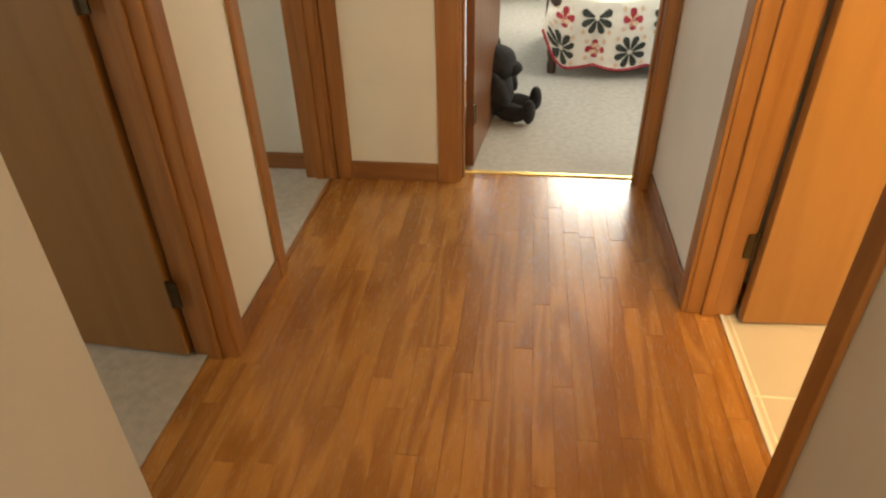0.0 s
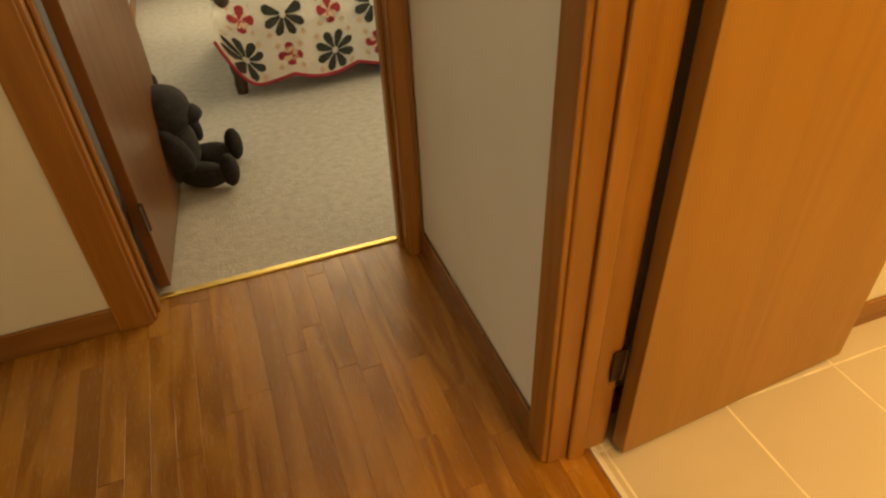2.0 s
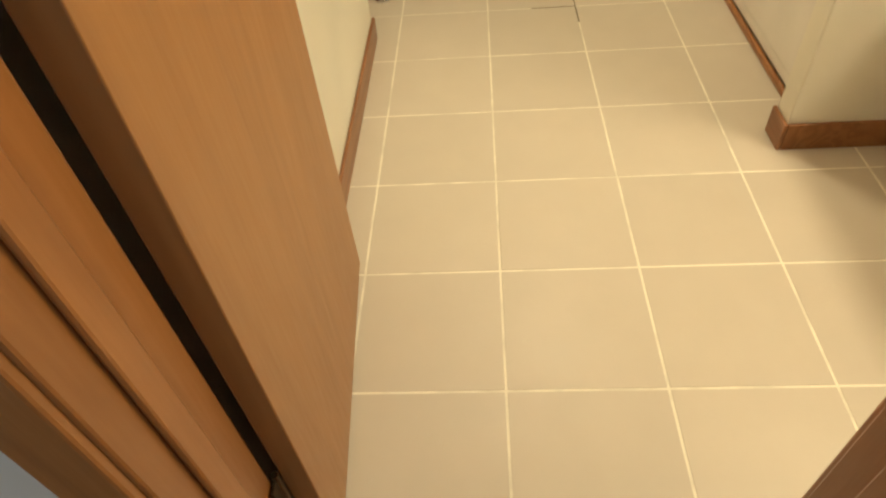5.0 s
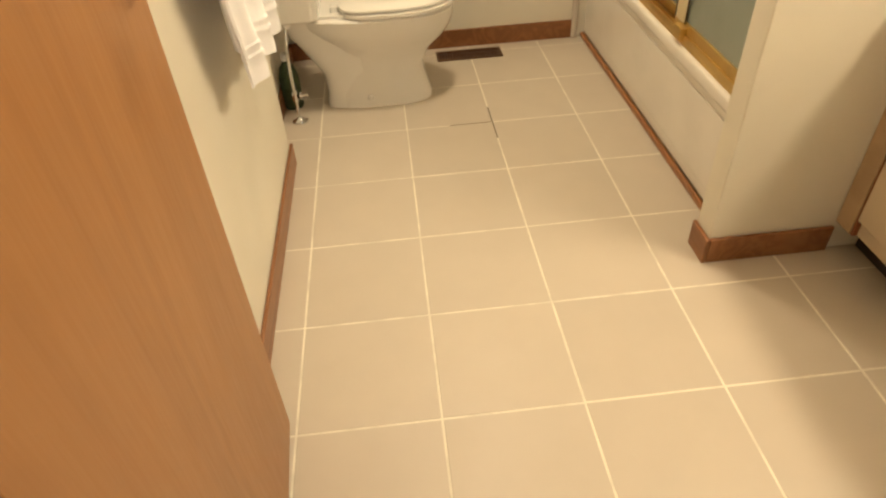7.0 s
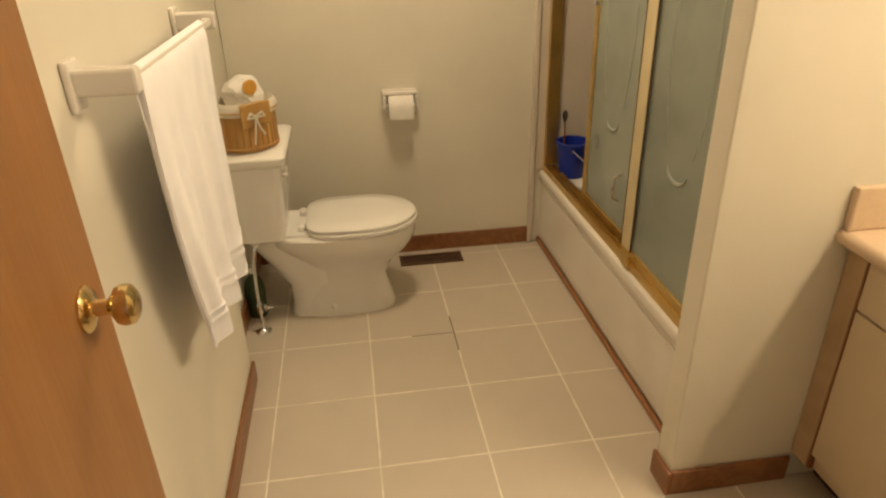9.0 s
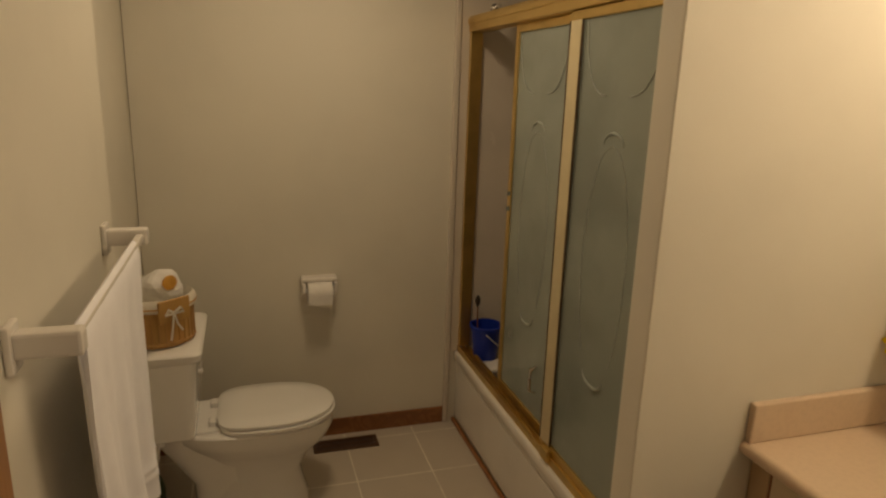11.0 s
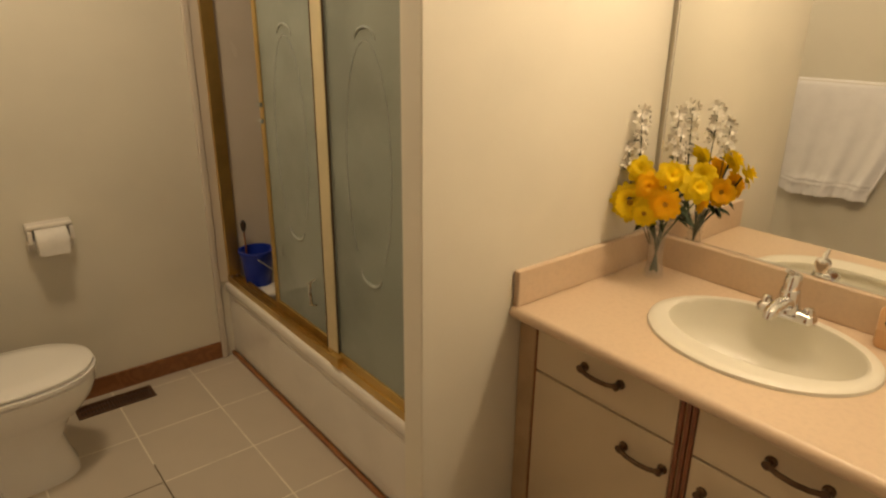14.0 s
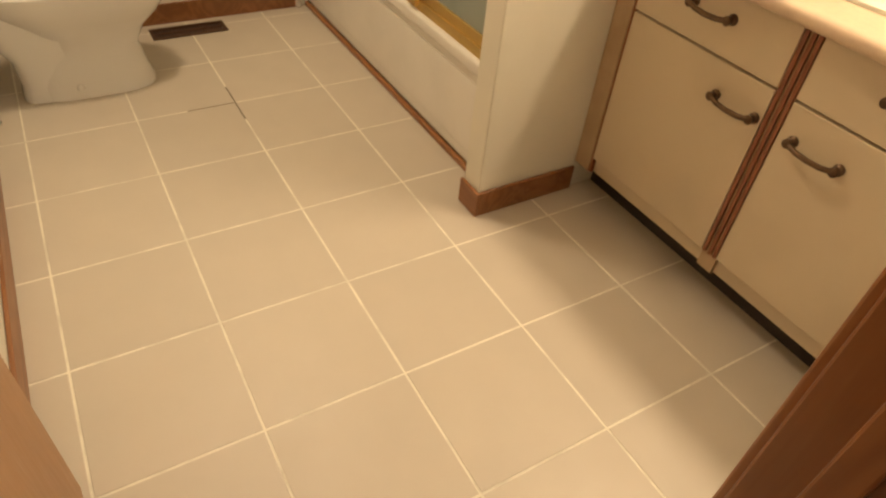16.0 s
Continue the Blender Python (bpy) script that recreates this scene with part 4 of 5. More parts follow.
def pull(parent, x, z):
    """A bar pull with two round feet, its bar dipping between them."""
    h = part("pull", tube([(x - 0.056, CF + 0.02, z), (x - 0.03, CF + 0.026, z - 0.004), (x, CF + 0.028, z - 0.005), (x + 0.03, CF + 0.026, z - 0.004), (x + 0.056, CF + 0.02, z)], 0.0062, 10), PULL, parent, "antique brown bar pull", True)
    for s in (-1, 1):
        part("pull_foot", moved(lathe([(0.013, 0), (0.013, 0.004), (0.009, 0.008), (0.009, 0.018), (0.011, 0.023), (0.005, 0.027)], 14, "y"), Matrix.Translation((x + s * 0.056, CF, z))), PULL, h, smooth=True)


for x0, x1, hx, hx2 in ((-0.086, 0.354, 0.130, -0.012), (-0.600, -0.134, -0.357, -0.227)):
    dr = part("drawer_front", bx(x0, x1, CF - 0.018, CF, 0.608, 0.750, 0.0025), CABINET, van)
    pull(dr, hx, 0.692)
    dd = part("door_front", bx(x0, x1, CF - 0.018, CF, 0.152, 0.602, 0.0025), CABINET, van)
    pull(dd, hx2, 0.527)
top = thing("countertop", (0, 0, 0), "blush laminate counter with a backsplash", "counter")
CX, CY = -0.10, -1.775
bm = bmesh.new()
outer = [(x, y) for x, y in rr(BX0 + 0.003, WX0 - 0.001, YM + 0.001, CF + 0.028, 0.003, 1)]
n = 40
ring_in = [(CX + 0.256 * math.cos(2 * math.pi * i / n), CY + 0.202 * math.sin(2 * math.pi * i / n)) for i in range(n)]
for z in (0.752, 0.788):
    vo = [bm.verts.new((x, y, z)) for x, y in outer]
    vi = [bm.verts.new((x, y, z)) for x, y in ring_in]
    es = [bm.edges.new((vo[i], vo[(i + 1) % len(vo)])) for i in range(len(vo))] + [bm.edges.new((vi[i], vi[(i + 1) % n])) for i in range(n)]
    bmesh.ops.triangle_fill(bm, edges=es, use_beauty=True)
    if z < 0.76:
        lo, li = vo, vi
for a, b in ((lo, vo), (li, vi)):
    for i in range(len(a)):
        bm.faces.new((a[i], a[(i + 1) % len(a)], b[(i + 1) % len(a)], b[i]))
part("worktop", bm, PINK, top)
part("front_nosing", moved(lathe([(0.018, -0.5405), (0.018, 0.5405)], 20, "x"), Matrix.Translation((-0.1145, CF + 0.027, 0.770))), PINK, top, smooth=True)
part("backsplash", bx(BX0 + 0.003, WX0 - 0.022, YM + 0.001, YM + 0.021, 0.788, 0.893, 0.005), PINK, top)
part("side_splash", bx(WX0 - 0.021, WX0 - 0.001, YM + 0.001, CF + 0.034, 0.788, 0.895, 0.005), PINK, top)
sink = thing("sink", (CX, CY, 0.788), "oval bone drop-in sink set in the counter", "sink")
part("rim", loft([oval(0, 0, 0.0005, 0.280, 0.226, 0.226, 48), oval(0, 0, 0.008, 0.278, 0.224, 0.224, 48), oval(0, 0, 0.013, 0.269, 0.215, 0.215, 48), oval(0, 0, 0.0135, 0.252, 0.190, 0.196, 48),
                  oval(0, -0.018, 0.006, 0.240, 0.170, 0.162, 48), oval(0, -0.018, -0.004, 0.238, 0.168, 0.160, 48), oval(0, 0, 0.0004, 0.258, 0.204, 0.204, 48)], caps=False), SINKM, sink, smooth=True)
bowl_rings = [(0.240, 0.168, 0.006), (0.237, 0.166, -0.020), (0.228, 0.159, -0.060), (0.204, 0.141, -0.100), (0.155, 0.108, -0.128), (0.08, 0.062, -0.141), (0.022, 0.022, -0.144)]
bm = bmesh.new()
prev = None
for rx, ry, z in bowl_rings:
    cur = [bm.verts.new((rx * math.cos(2 * math.pi * i / n), ry * math.sin(2 * math.pi * i / n) - 0.018, z)) for i in range(n)]
    if prev:
        for i in range(n):
            bm.faces.new((prev[i], prev[(i + 1) % n], cur[(i + 1) % n], cur[i]))
    prev = cur
bm.faces.new(prev)
part("bowl", bm, SINKM, sink, smooth=True)
part("drain", moved(lathe([(0.021, 0), (0.02, 0.003), (0.012, 0.002)], 18), Matrix.Translation((0, -0.018, -0.143))), CHROME, sink)
faucet = thing("faucet", (-0.088, -1.957, 0.801), "chrome single-lever faucet on the sink rim", "faucet")
part("base", loft([[(x, y, z) for x, y in rr(-0.078 + g, 0.078 - g, -0.027 + g, 0.027 - g, 0.024 - g)] for z, g in ((0, 0.0), (0.012, 0.001), (0.022, 0.008), (0.025, 0.016))]), CHROME, faucet, smooth=True)
part("body", lathe([(0.036, 0.016), (0.031, 0.032), (0.027, 0.052), (0.026, 0.066), (0.023, 0.076), (0.014, 0.082)], 24), CHROME, faucet, smooth=True)
part("spout", tube([(0, 0.0, 0.036), (0, 0.045, 0.042), (0, 0.085, 0.042), (0, 0.108, 0.034), (0, 0.111, 0.022)], [0.025, 0.022, 0.018, 0.016, 0.013], 16), CHROME, faucet, smooth=True)
part("lever", tube([(0, 0.004, 0.072), (0, 0.0, 0.086), (0, -0.006, 0.104), (0, -0.008, 0.116), (0, -0.008, 0.121)], [0.019, 0.021, 0.022, 0.018, 0.007], 14), CHROME, faucet, smooth=True)
part("lever_tip", tube([(0, -0.008, 0.110), (0.004, 0.014, 0.126), (0.006, 0.034, 0.135)], [0.009, 0.007, 0.005], 10), CHROME, faucet, smooth=True)
for s in (-1, 1):
    part("end_cap", moved(lathe([(0.017, 0.0), (0.017, 0.012), (0.012, 0.026), (0.005, 0.029)], 16), Matrix.Translation((s * 0.055, 0, 0.012))), CHROME, faucet, smooth=True)
soap = thing("soap_dispenser", (-0.325, -1.995, 0.789), "peach soap pump bottle with a black oval label", "soap dispenser")
part("bottle", loft([[(x, y, z) for x, y in rr(-0.036 + g, 0.036 - g, -0.024 + g, 0.024 - g, 0.018 - g * 0.5)] for z, g in ((0, 0.003), (0.01, 0), (0.095, 0), (0.112, 0.01), (0.12, 0.012))]), AMBERSOAP, soap, smooth=True)
part("collar", moved(lathe([(0.013, 0.12), (0.013, 0.138), (0.006, 0.14), (0.006, 0.165), (0.012, 0.166), (0.012, 0.176)], 16), Matrix()), AMBERSOAP, soap, smooth=True)
part("nozzle", tube([(0, 0, 0.171), (0, 0.02, 0.172), (0, 0.036, 0.165)], 0.005, 8), AMBERSOAP, soap, smooth=True)
for s in (-1, 1):
    part("label_patch", moved(lathe([(0.001, 0), (0.011, 0.0), (0.011, 0.001), (0.001, 0.0012)], 20, "y"), Matrix.Translation((0, s * 0.0246, 0.07)) @ Matrix.Diagonal((1.5, s, 0.8, 1))), BLACKP, soap)
mir = thing("mirror", (0, YM, 0), "large plain wall mirror above the vanity", "mirror")
part("mirror_glass", bx(-0.64, 0.404, 0.002, 0.008, 0.899, 1.862), MIRROR, mir)
part("mirror_edge", boxes([(0.404, 0.409, 0.001, 0.009, 0.897, 1.865), (-0.64, 0.404, 0.001, 0.009, 1.862, 1.867), (-0.64, 0.404, 0.001, 0.010, 0.8945, 0.899)]), CHROME, mir)
for x in (0.30, -0.3):
    part("clip", bx(x - 0.010, x + 0.010, 0.001, 0.012, 1.855, 1.875, 0.002), CHROME, mir, "small chrome clip")

# vase of flowers
vase = thing("vase", (0.315, -1.945, 0.7885), "slim clear glass vase with dark stems", "vase")
bm = lathe([(0.03, 0), (0.031, 0.004), (0.024, 0.05), (0.022, 0.09), (0.028, 0.15), (0.036, 0.185), (0.034, 0.185), (0.026, 0.148), (0.02, 0.09), (0.022, 0.05), (0.028, 0.012)], 24)
part("glass_body", bm, CLEAR, vase, smooth=True)
bq = thing("bouquet", (0.315, -1.945, 0.791), "bunch of yellow and orange flowers with white sprigs", "flowers")
rng = random.Random(4)


def bloom(x, y, z, r, face, petals, material, layers=2):
    """A daisy-like bloom: a core and rings of cupped petals, facing a direction."""
    m = Matrix.Translation((x, y, z)) @ Vector(face).to_track_quat("Z", "Y").to_matrix().to_4x4()
    for lay in range(layers):
        bm = bmesh.new()
        for i in range(petals):
            a = 2 * math.pi * (i + 0.5 * lay) / petals + rng.uniform(-0.08, 0.08)
            rl = r * (1 - 0.28 * lay) * rng.uniform(0.9, 1.08)
            w = rl * 0.30 * (9 / petals) ** 0.5
            pts = []
            for k, (t, ww) in enumerate(((0.12, 0.4), (0.45, 0.95), (0.75, 1.0), (0.94, 0.6), (1.02, 0.12))):
                lift = 0.30 * r * lay * t + 0.14 * r * math.sin(t * 2.6) - (0.10 * r * t * t if lay == 0 else 0)
                pts.append([(t * rl, s * ww * w, lift + (0.10 * w if s else 0)) for s in (-1, 0, 1)])
            rot = Matrix.Rotation(a, 4, "Z")
            vs = [[bm.verts.new(rot @ Vector(q)) for q in row] for row in pts]
            for p, q in zip(vs, vs[1:]):
                for j in range(2):
                    bm.faces.new((p[j], p[j + 1], q[j + 1], q[j]))
        bmesh.ops.solidify(bm, geom=bm.faces[:], thickness=0.0008)
        part("bloom", moved(bm, m), material, bq, smooth=True)
    part("core", moved(lathe([(r * 0.26, 0.0), (r * 0.25, r * 0.10), (r * 0.12, r * 0.17), (r * 0.02, r * 0.19)], 14), m), CORE if layers == 2 else material, bq, smooth=True)


BLOOMS = [(0.050, 0.090, 0.250, 0.060, (-0.45, 1, 0.2), 22, PETAL, 2), (0.050, 0.055, 0.342, 0.045, (-0.4, 0.8, 0.5), 8, PETAL, 3), (0.0, 0.080, 0.308, 0.042, (-0.5, 1, 0.3), 8, PETAL2, 3),
          (-0.055, 0.055, 0.345, 0.047, (-0.5, 0.8, 0.4), 8, PETAL, 3), (-0.062, 0.085, 0.268, 0.046, (-0.6, 1, 0.1), 14, PETAL2, 2), (-0.118, 0.03, 0.318, 0.045, (-0.8, 0.6, 0.4), 8, PETAL, 3),
          (-0.008, 0.100, 0.232, 0.042, (-0.4, 1, -0.1), 16, PETAL, 2), (0.085, -0.01, 0.30, 0.042, (0.5, 0.2, 0.7), 8, PETAL, 3), (-0.03, -0.05, 0.31, 0.047, (-0.3, -0.8, 0.5), 8, PETAL, 3),
          (-0.09, -0.045, 0.27, 0.045, (-0.7, -0.8, 0.1), 12, PETAL2, 2)]
for row in BLOOMS:
    bloom(row[0], row[1], row[2] - 0.01, *row[3:])
for x, y, z, *_ in BLOOMS:
    part("stem", tube([(x * -0.12, y * -0.12, 0.012), (x * 0.1, y * 0.1, 0.12), (x * 0.5, y * 0.5, 0.19), (x * 0.95, y * 0.9, z - 0.02)], 0.0026, 6), STEM, bq, smooth=True)
for i in range(34):
    a, rr_ = rng.uniform(0, 6.28), rng.uniform(0.03, 0.085)
    bm = bmesh.new()
    ln = rng.uniform(0.035, 0.06)
    vs = [bm.verts.new(p) for p in ((0, 0, 0), (ln * 0.35, ln * 0.22, 0.004), (ln * 0.7, ln * 0.16, 0.0), (ln, 0, -0.01), (ln * 0.7, -ln * 0.16, 0.0), (ln * 0.35, -ln * 0.22, 0.004), (ln * 0.5, 0, -0.004))]
    for k in range(6):
        bm.faces.new((vs[k], vs[(k + 1) % 6], vs[6]))
    part("leaf", moved(bm, pose(rr_ * math.cos(a), rr_ * math.sin(a), rng.uniform(0.185, 0.26), rng.uniform(-30, 30), rng.uniform(-10, 40), math.degrees(a))), LEAFM, bq)
def floret(bm, c, r, up):
    """A five-petalled white floret, its petals cupped round a direction."""
    m = Matrix.Translation(c) @ up.to_track_quat("Z", "Y").to_matrix().to_4x4()
    mid = bm.verts.new(m @ Vector((0, 0, 0)))
    for i in range(5):
        a = 2 * math.pi * i / 5
        q = [bm.verts.new(m @ Vector((t * r * math.cos(a + w), t * r * math.sin(a + w), h * r))) for t, w, h in ((0.65, -0.45, 0.22), (1.0, -0.2, 0.45), (1.0, 0.2, 0.45), (0.65, 0.45, 0.22))]
        bm.faces.new([mid] + q)


SPRIGS = [(0.085, 0.03, 0.505), (0.105, 0.05, 0.395), (-0.018, 0.0, 0.512), (-0.052, 0.03, 0.465)]
for x, y, h in SPRIGS:
    part("sprig_stem", tube([(x * 0.2, y * 0.2, 0.10), (x * 0.8, y * 0.8, 0.25), (x, y, h)], 0.0016, 5), STEM, bq)
    bm = bmesh.new()
    for k in range(17):
        t = 0.76 + 0.24 * k / 16
        out = Vector((math.cos(2.4 * k), math.sin(2.4 * k), rng.uniform(0.1, 0.7))).normalized()
        c = Vector((x * (0.8 + 0.2 * t), y * (0.8 + 0.2 * t), h * t)) + out * rng.uniform(0.006, 0.020)
        floret(bm, c, rng.uniform(0.012, 0.018), out)
    part("white_blossoms", bm, WHITEP, bq, "small white blossoms")
    for k in range(4):
        bm = bmesh.new()
        ln = rng.uniform(0.018, 0.03)
        vs = [bm.verts.new(p) for p in ((0, 0, 0), (ln * 0.5, ln * 0.25, 0.002), (ln, 0, -0.004), (ln * 0.5, -ln * 0.25, 0.002))]
        bm.faces.new(vs)
        t = 0.66 + 0.08 * k
        part("leaf", moved(bm, pose(x * (0.8 + 0.2 * t), y * (0.8 + 0.2 * t), h * t, rng.uniform(-30, 30), rng.uniform(-50, 10), rng.uniform(0, 360))), LEAFM, bq)


# ---- bedroom ----
def ball(bm, c, r, sx=1.0, sy=1.0, sz=1.0, rot=None):
    res = bmesh.ops.create_icosphere(bm, subdivisions=3, radius=r)
    m = Matrix.Translation(c) @ (rot or Matrix()) @ Matrix.Diagonal((sx, sy, sz, 1))
    for v in res["verts"]:
        w = v.co.copy()
        v.co = m @ (w + w.normalized() * noise.noise(w * 60 + Vector(c) * 9) * r * 0.06)


def plush(name, m, material, label, scale):
    """A seated toy bear, facing +x, one plain shape."""
    bm = bmesh.new()
    ball(bm, (0, 0, 0.150), 0.14, 0.98, 1.05, 1.06)
    ball(bm, (0.03, 0, 0.325), 0.118, 1.0, 1.1, 0.92)
    ball(bm, (0.125, 0, 0.303), 0.054, 1.1, 1.0, 0.8)
    for s in (-1, 1):
        ball(bm, (0.0, s * 0.095, 0.412), 0.042, 0.6, 1, 1)
        ball(bm, (0.14, s * 0.085, 0.06), 0.058, 1.9, 1.0, 0.95, Matrix.Rotation(radians(s * 14), 4, "Z"))
        ball(bm, (0.255, s * 0.115, 0.085), 0.052, 0.75, 0.9, 1.45)
        ball(bm, (0.07, s * 0.135, 0.21), 0.047, 1.1, 0.9, 2.3, Matrix.Rotation(radians(-28), 4, "Y"))
    ob = link(name, bm, material, True)
    ob.matrix_world = m @ Matrix.Diagonal((scale, scale, scale, 1))
    return tagged(ob, label, "stuffed toy")


plush("teddy_bear", pose(-1.515, 1.605, 0.006, 0, 0, -10), FUR, "black plush teddy bear sitting on the carpet by a door", 0.86)
plush("red_bear", pose(-0.90, 4.19, 0.482, 0, 0, -90), REDFUR, "red plush toy bear sitting on a chest", 0.62)

BEDL, BEDY0, BEDY1, BEDZ = -1.185, 2.255, 3.145, 0.43
bed = thing("bed", (0, 0, 0.006), "dark walnut bed with turned foot posts", "bed")
for y, h in ((BEDY0 + 0.05, 0.69), (BEDY1 - 0.05, 0.69)):
    pr = [(0.026, 0), (0.03, 0.05), (0.024, 0.08), (0.034, 0.12), (0.034, 0.36), (0.026, 0.39), (0.035, 0.42), (0.022, 0.47), (0.03, 0.52), (0.024, 0.56), (0.034, 0.59), (0.02, 0.625), (0.03, 0.655), (0.024, 0.68), (0.008, h)]
    part("foot_post", moved(lathe(pr, 16), Matrix.Translation((BEDL, y, 0))), DARKW, bed, smooth=True)
part("foot_board", bx(BEDL - 0.013, BEDL + 0.013, BEDY0 + 0.085, BEDY1 - 0.085, 0.16, 0.52, 0.006), DARKW, bed)
part("foot_rail", bx(BEDL - 0.018, BEDL + 0.018, BEDY0 + 0.085, BEDY1 - 0.085, 0.525, 0.565, 0.01), DARKW, bed)
part("side_rail", bx(BEDL + 0.035, 0.85, BEDY0 + 0.075, BEDY0 + 0.10, 0.14, 0.28, 0.004), DARKW, bed)
part("mattress", bx(BEDL + 0.04, 0.86, BEDY0 + 0.06, BEDY1 - 0.01, 0.20, BEDZ - 0.03, 0.04, 3), QUILT, bed)
part("head_board", bx(0.86, 0.90, BEDY0 + 0.03, BEDY1 - 0.03, 0, 0.95, 0.01), DARKW, bed)

quilt = thing("quilt", (0, 0, 0.006), "cream patchwork quilt with dark and red flower patches", "quilt")
QX0, QX1 = -1.255, 0.82


def quilt_point(x, v):
    """v 0..1 runs down the hanging side from the bed's edge to the scalloped hem; below 0 it lies on top."""
    if v <= 0:
        return Vector((max(x, BEDL + 0.045), BEDY0 + 0.05 - v * 0.9, BEDZ + 0.010 * math.sin(x * 9 + v * 14)))
    hem = 0.085 - 0.03 * abs(math.sin((x - QX0) * math.pi / 0.31))
    corner = max(0, 0.16 - (x - QX0)) / 0.16
    hem += 0.20 * corner ** 2
    z = BEDZ + (hem - BEDZ) * v
    y = BEDY0 + 0.05 - 0.055 * min(1, v * 3) - 0.03 * v - 0.012 * math.sin(x * 13) * v
    if v < 0.15:
        z += 0.004
    return Vector((x + (0.03 * (1 - v) if corner else 0), y, z))


bm = bmesh.new()
vv = [-0.92 + 0.092 * i for i in range(11)] + [0.04, 0.1, 0.18, 0.3, 0.42, 0.55, 0.68, 0.8, 0.9, 1.0]
grid = [[bm.verts.new(quilt_point(QX0 + (QX1 - QX0) * i / 110, v)) for i in range(111)] for v in vv]
for a, b in zip(grid, grid[1:]):
    for i in range(110):
        bm.faces.new((a[i], a[i + 1], b[i + 1], b[i]))
part("quilt_top", bm, QUILT, quilt, smooth=True)
part("binding", tube([quilt_point(QX0 + (QX1 - QX0) * i / 160, 1.0) + Vector((0, -0.004, 0)) for i in range(161)], 0.008, 6), QRED, quilt, "red bound hem", True)


def patch(points, material, lift=0.0035):
    """One sewn patch: its outline in (x, down) on the quilt, laid just above the cloth."""
    bm = bmesh.new()
    vs = []
    for x, v in points:
        p = quilt_point(x, v)
        vs.append(bm.verts.new(p + (Vector((0, -lift, 0)) if v > 0.03 else Vector((0, 0, lift)))))
    bm.faces.new(vs)
    part("patch", bm, material, quilt)


def quilt_flower(cx, cv, dark, ky):
    k = 8
    for i in range(k):
        a = 2 * math.pi * i / k + (math.pi / 8 if dark else 0)
        mat_, r0, r1, w = (QDARK, 0.014, 0.092, 0.019) if dark else (QRED if i % 2 == 0 else QGOLD, 0.0, 0.055 if i % 2 == 0 else 0.036, 0.019)
        pts = []
        for t, ww in ((r0, 0.25), ((r0 + r1) * 0.5, 0.9), (r1 * 0.85, 1.0), (r1, 0.35)):
            pts.append((t, ww * w))
        loop = [(t, s) for t, s in pts] + [(t, -s) for t, s in pts[::-1]]
        q = [(cx + math.cos(a) * t - math.sin(a) * s, cv + (math.sin(a) * t + math.cos(a) * s) * ky) for t, s in loop]
        if all((v > 0.03 and v < 0.985 or v < -0.01) for _, v in q) and min(x for x, _ in q) > QX0 + 0.01:
            patch(q, mat_)
    for i in range(4):
        a = math.pi / 4 + math.pi / 2 * i
        r = 0.105 if dark else 0.07
        q = [(cx + math.cos(a) * r + 0.016 * math.cos(b), cv + (math.sin(a) * r + 0.016 * math.sin(b)) * ky) for b in (0, 1.57, 3.14, 4.71)]
        if all((0.03 < v < 0.98 or v < -0.01) for _, v in q):
            patch(q, QGOLD, 0.003)


for i in range(9):
    x = -1.15 + 0.205 * i
    quilt_flower(x, 0.25, i % 2 == 1, 2.7)
    quilt_flower(x, 0.73, i % 2 == 0, 2.7)
    for v in (-0.18, -0.42, -0.66):
        quilt_flower(x + 0.1, v, (i + round(v * 5)) % 2 == 0, 1.1)

# shelf unit with small things
shelf = thing("shelf_unit", (-1.345, 4.32, 0.006), "white wire frame shelf unit with grey shelves", "shelf unit")
for x in (-0.185, 0.185):
    for y in (-0.14, 0.14):
        part("post", moved(lathe([(0.009, 0), (0.009, 1.25), (0.005, 1.26)], 10), Matrix.Translation((x, y, 0))), WIREM, shelf)
for z in (0.28, 0.62, 0.95, 1.22):
    sh = part("shelf_board", bx(-0.18, 0.18, -0.135, 0.135, z, z + 0.016, 0.003), SHELFG, shelf)
    for y in (-0.1405, 0.1405):
        part("shelf_rim", bx(-0.185, 0.185, y - 0.0045, y + 0.0045, z - 0.004, z + 0.022), WIREM, sh)
ITEMS = [("box", -0.11, 0.297, 0.12, 0.1, 0.05, PAPER, "white carton on a shelf"), ("box", -0.10, 0.348, 0.13, 0.1, 0.11, BLACKP, "black box on a shelf"), ("bottle", 0.02, 0.297, 0.025, 0, 0.17, SKYBLUE, "blue bottle on a shelf"),
         ("bottle", 0.08, 0.297, 0.03, 0, 0.13, REDFUR, "red bottle on a shelf"), ("box", 0.13, 0.297, 0.05, 0.1, 0.08, PAPER, "white box on a shelf"), ("box", -0.02, 0.637, 0.16, 0.08, 0.18, STRIPE, "brown framed box on a shelf"),
         ("box", -0.09, 0.0, 0.12, 0.16, 0.12, PAPER, "white carton on the carpet"), ("box", 0.08, 0.0, 0.03, 0.18, 0.17, BLACKP, "black book on the carpet"), ("box", 0.125, 0.0, 0.03, 0.18, 0.15, WIREM, "white book on the carpet")]
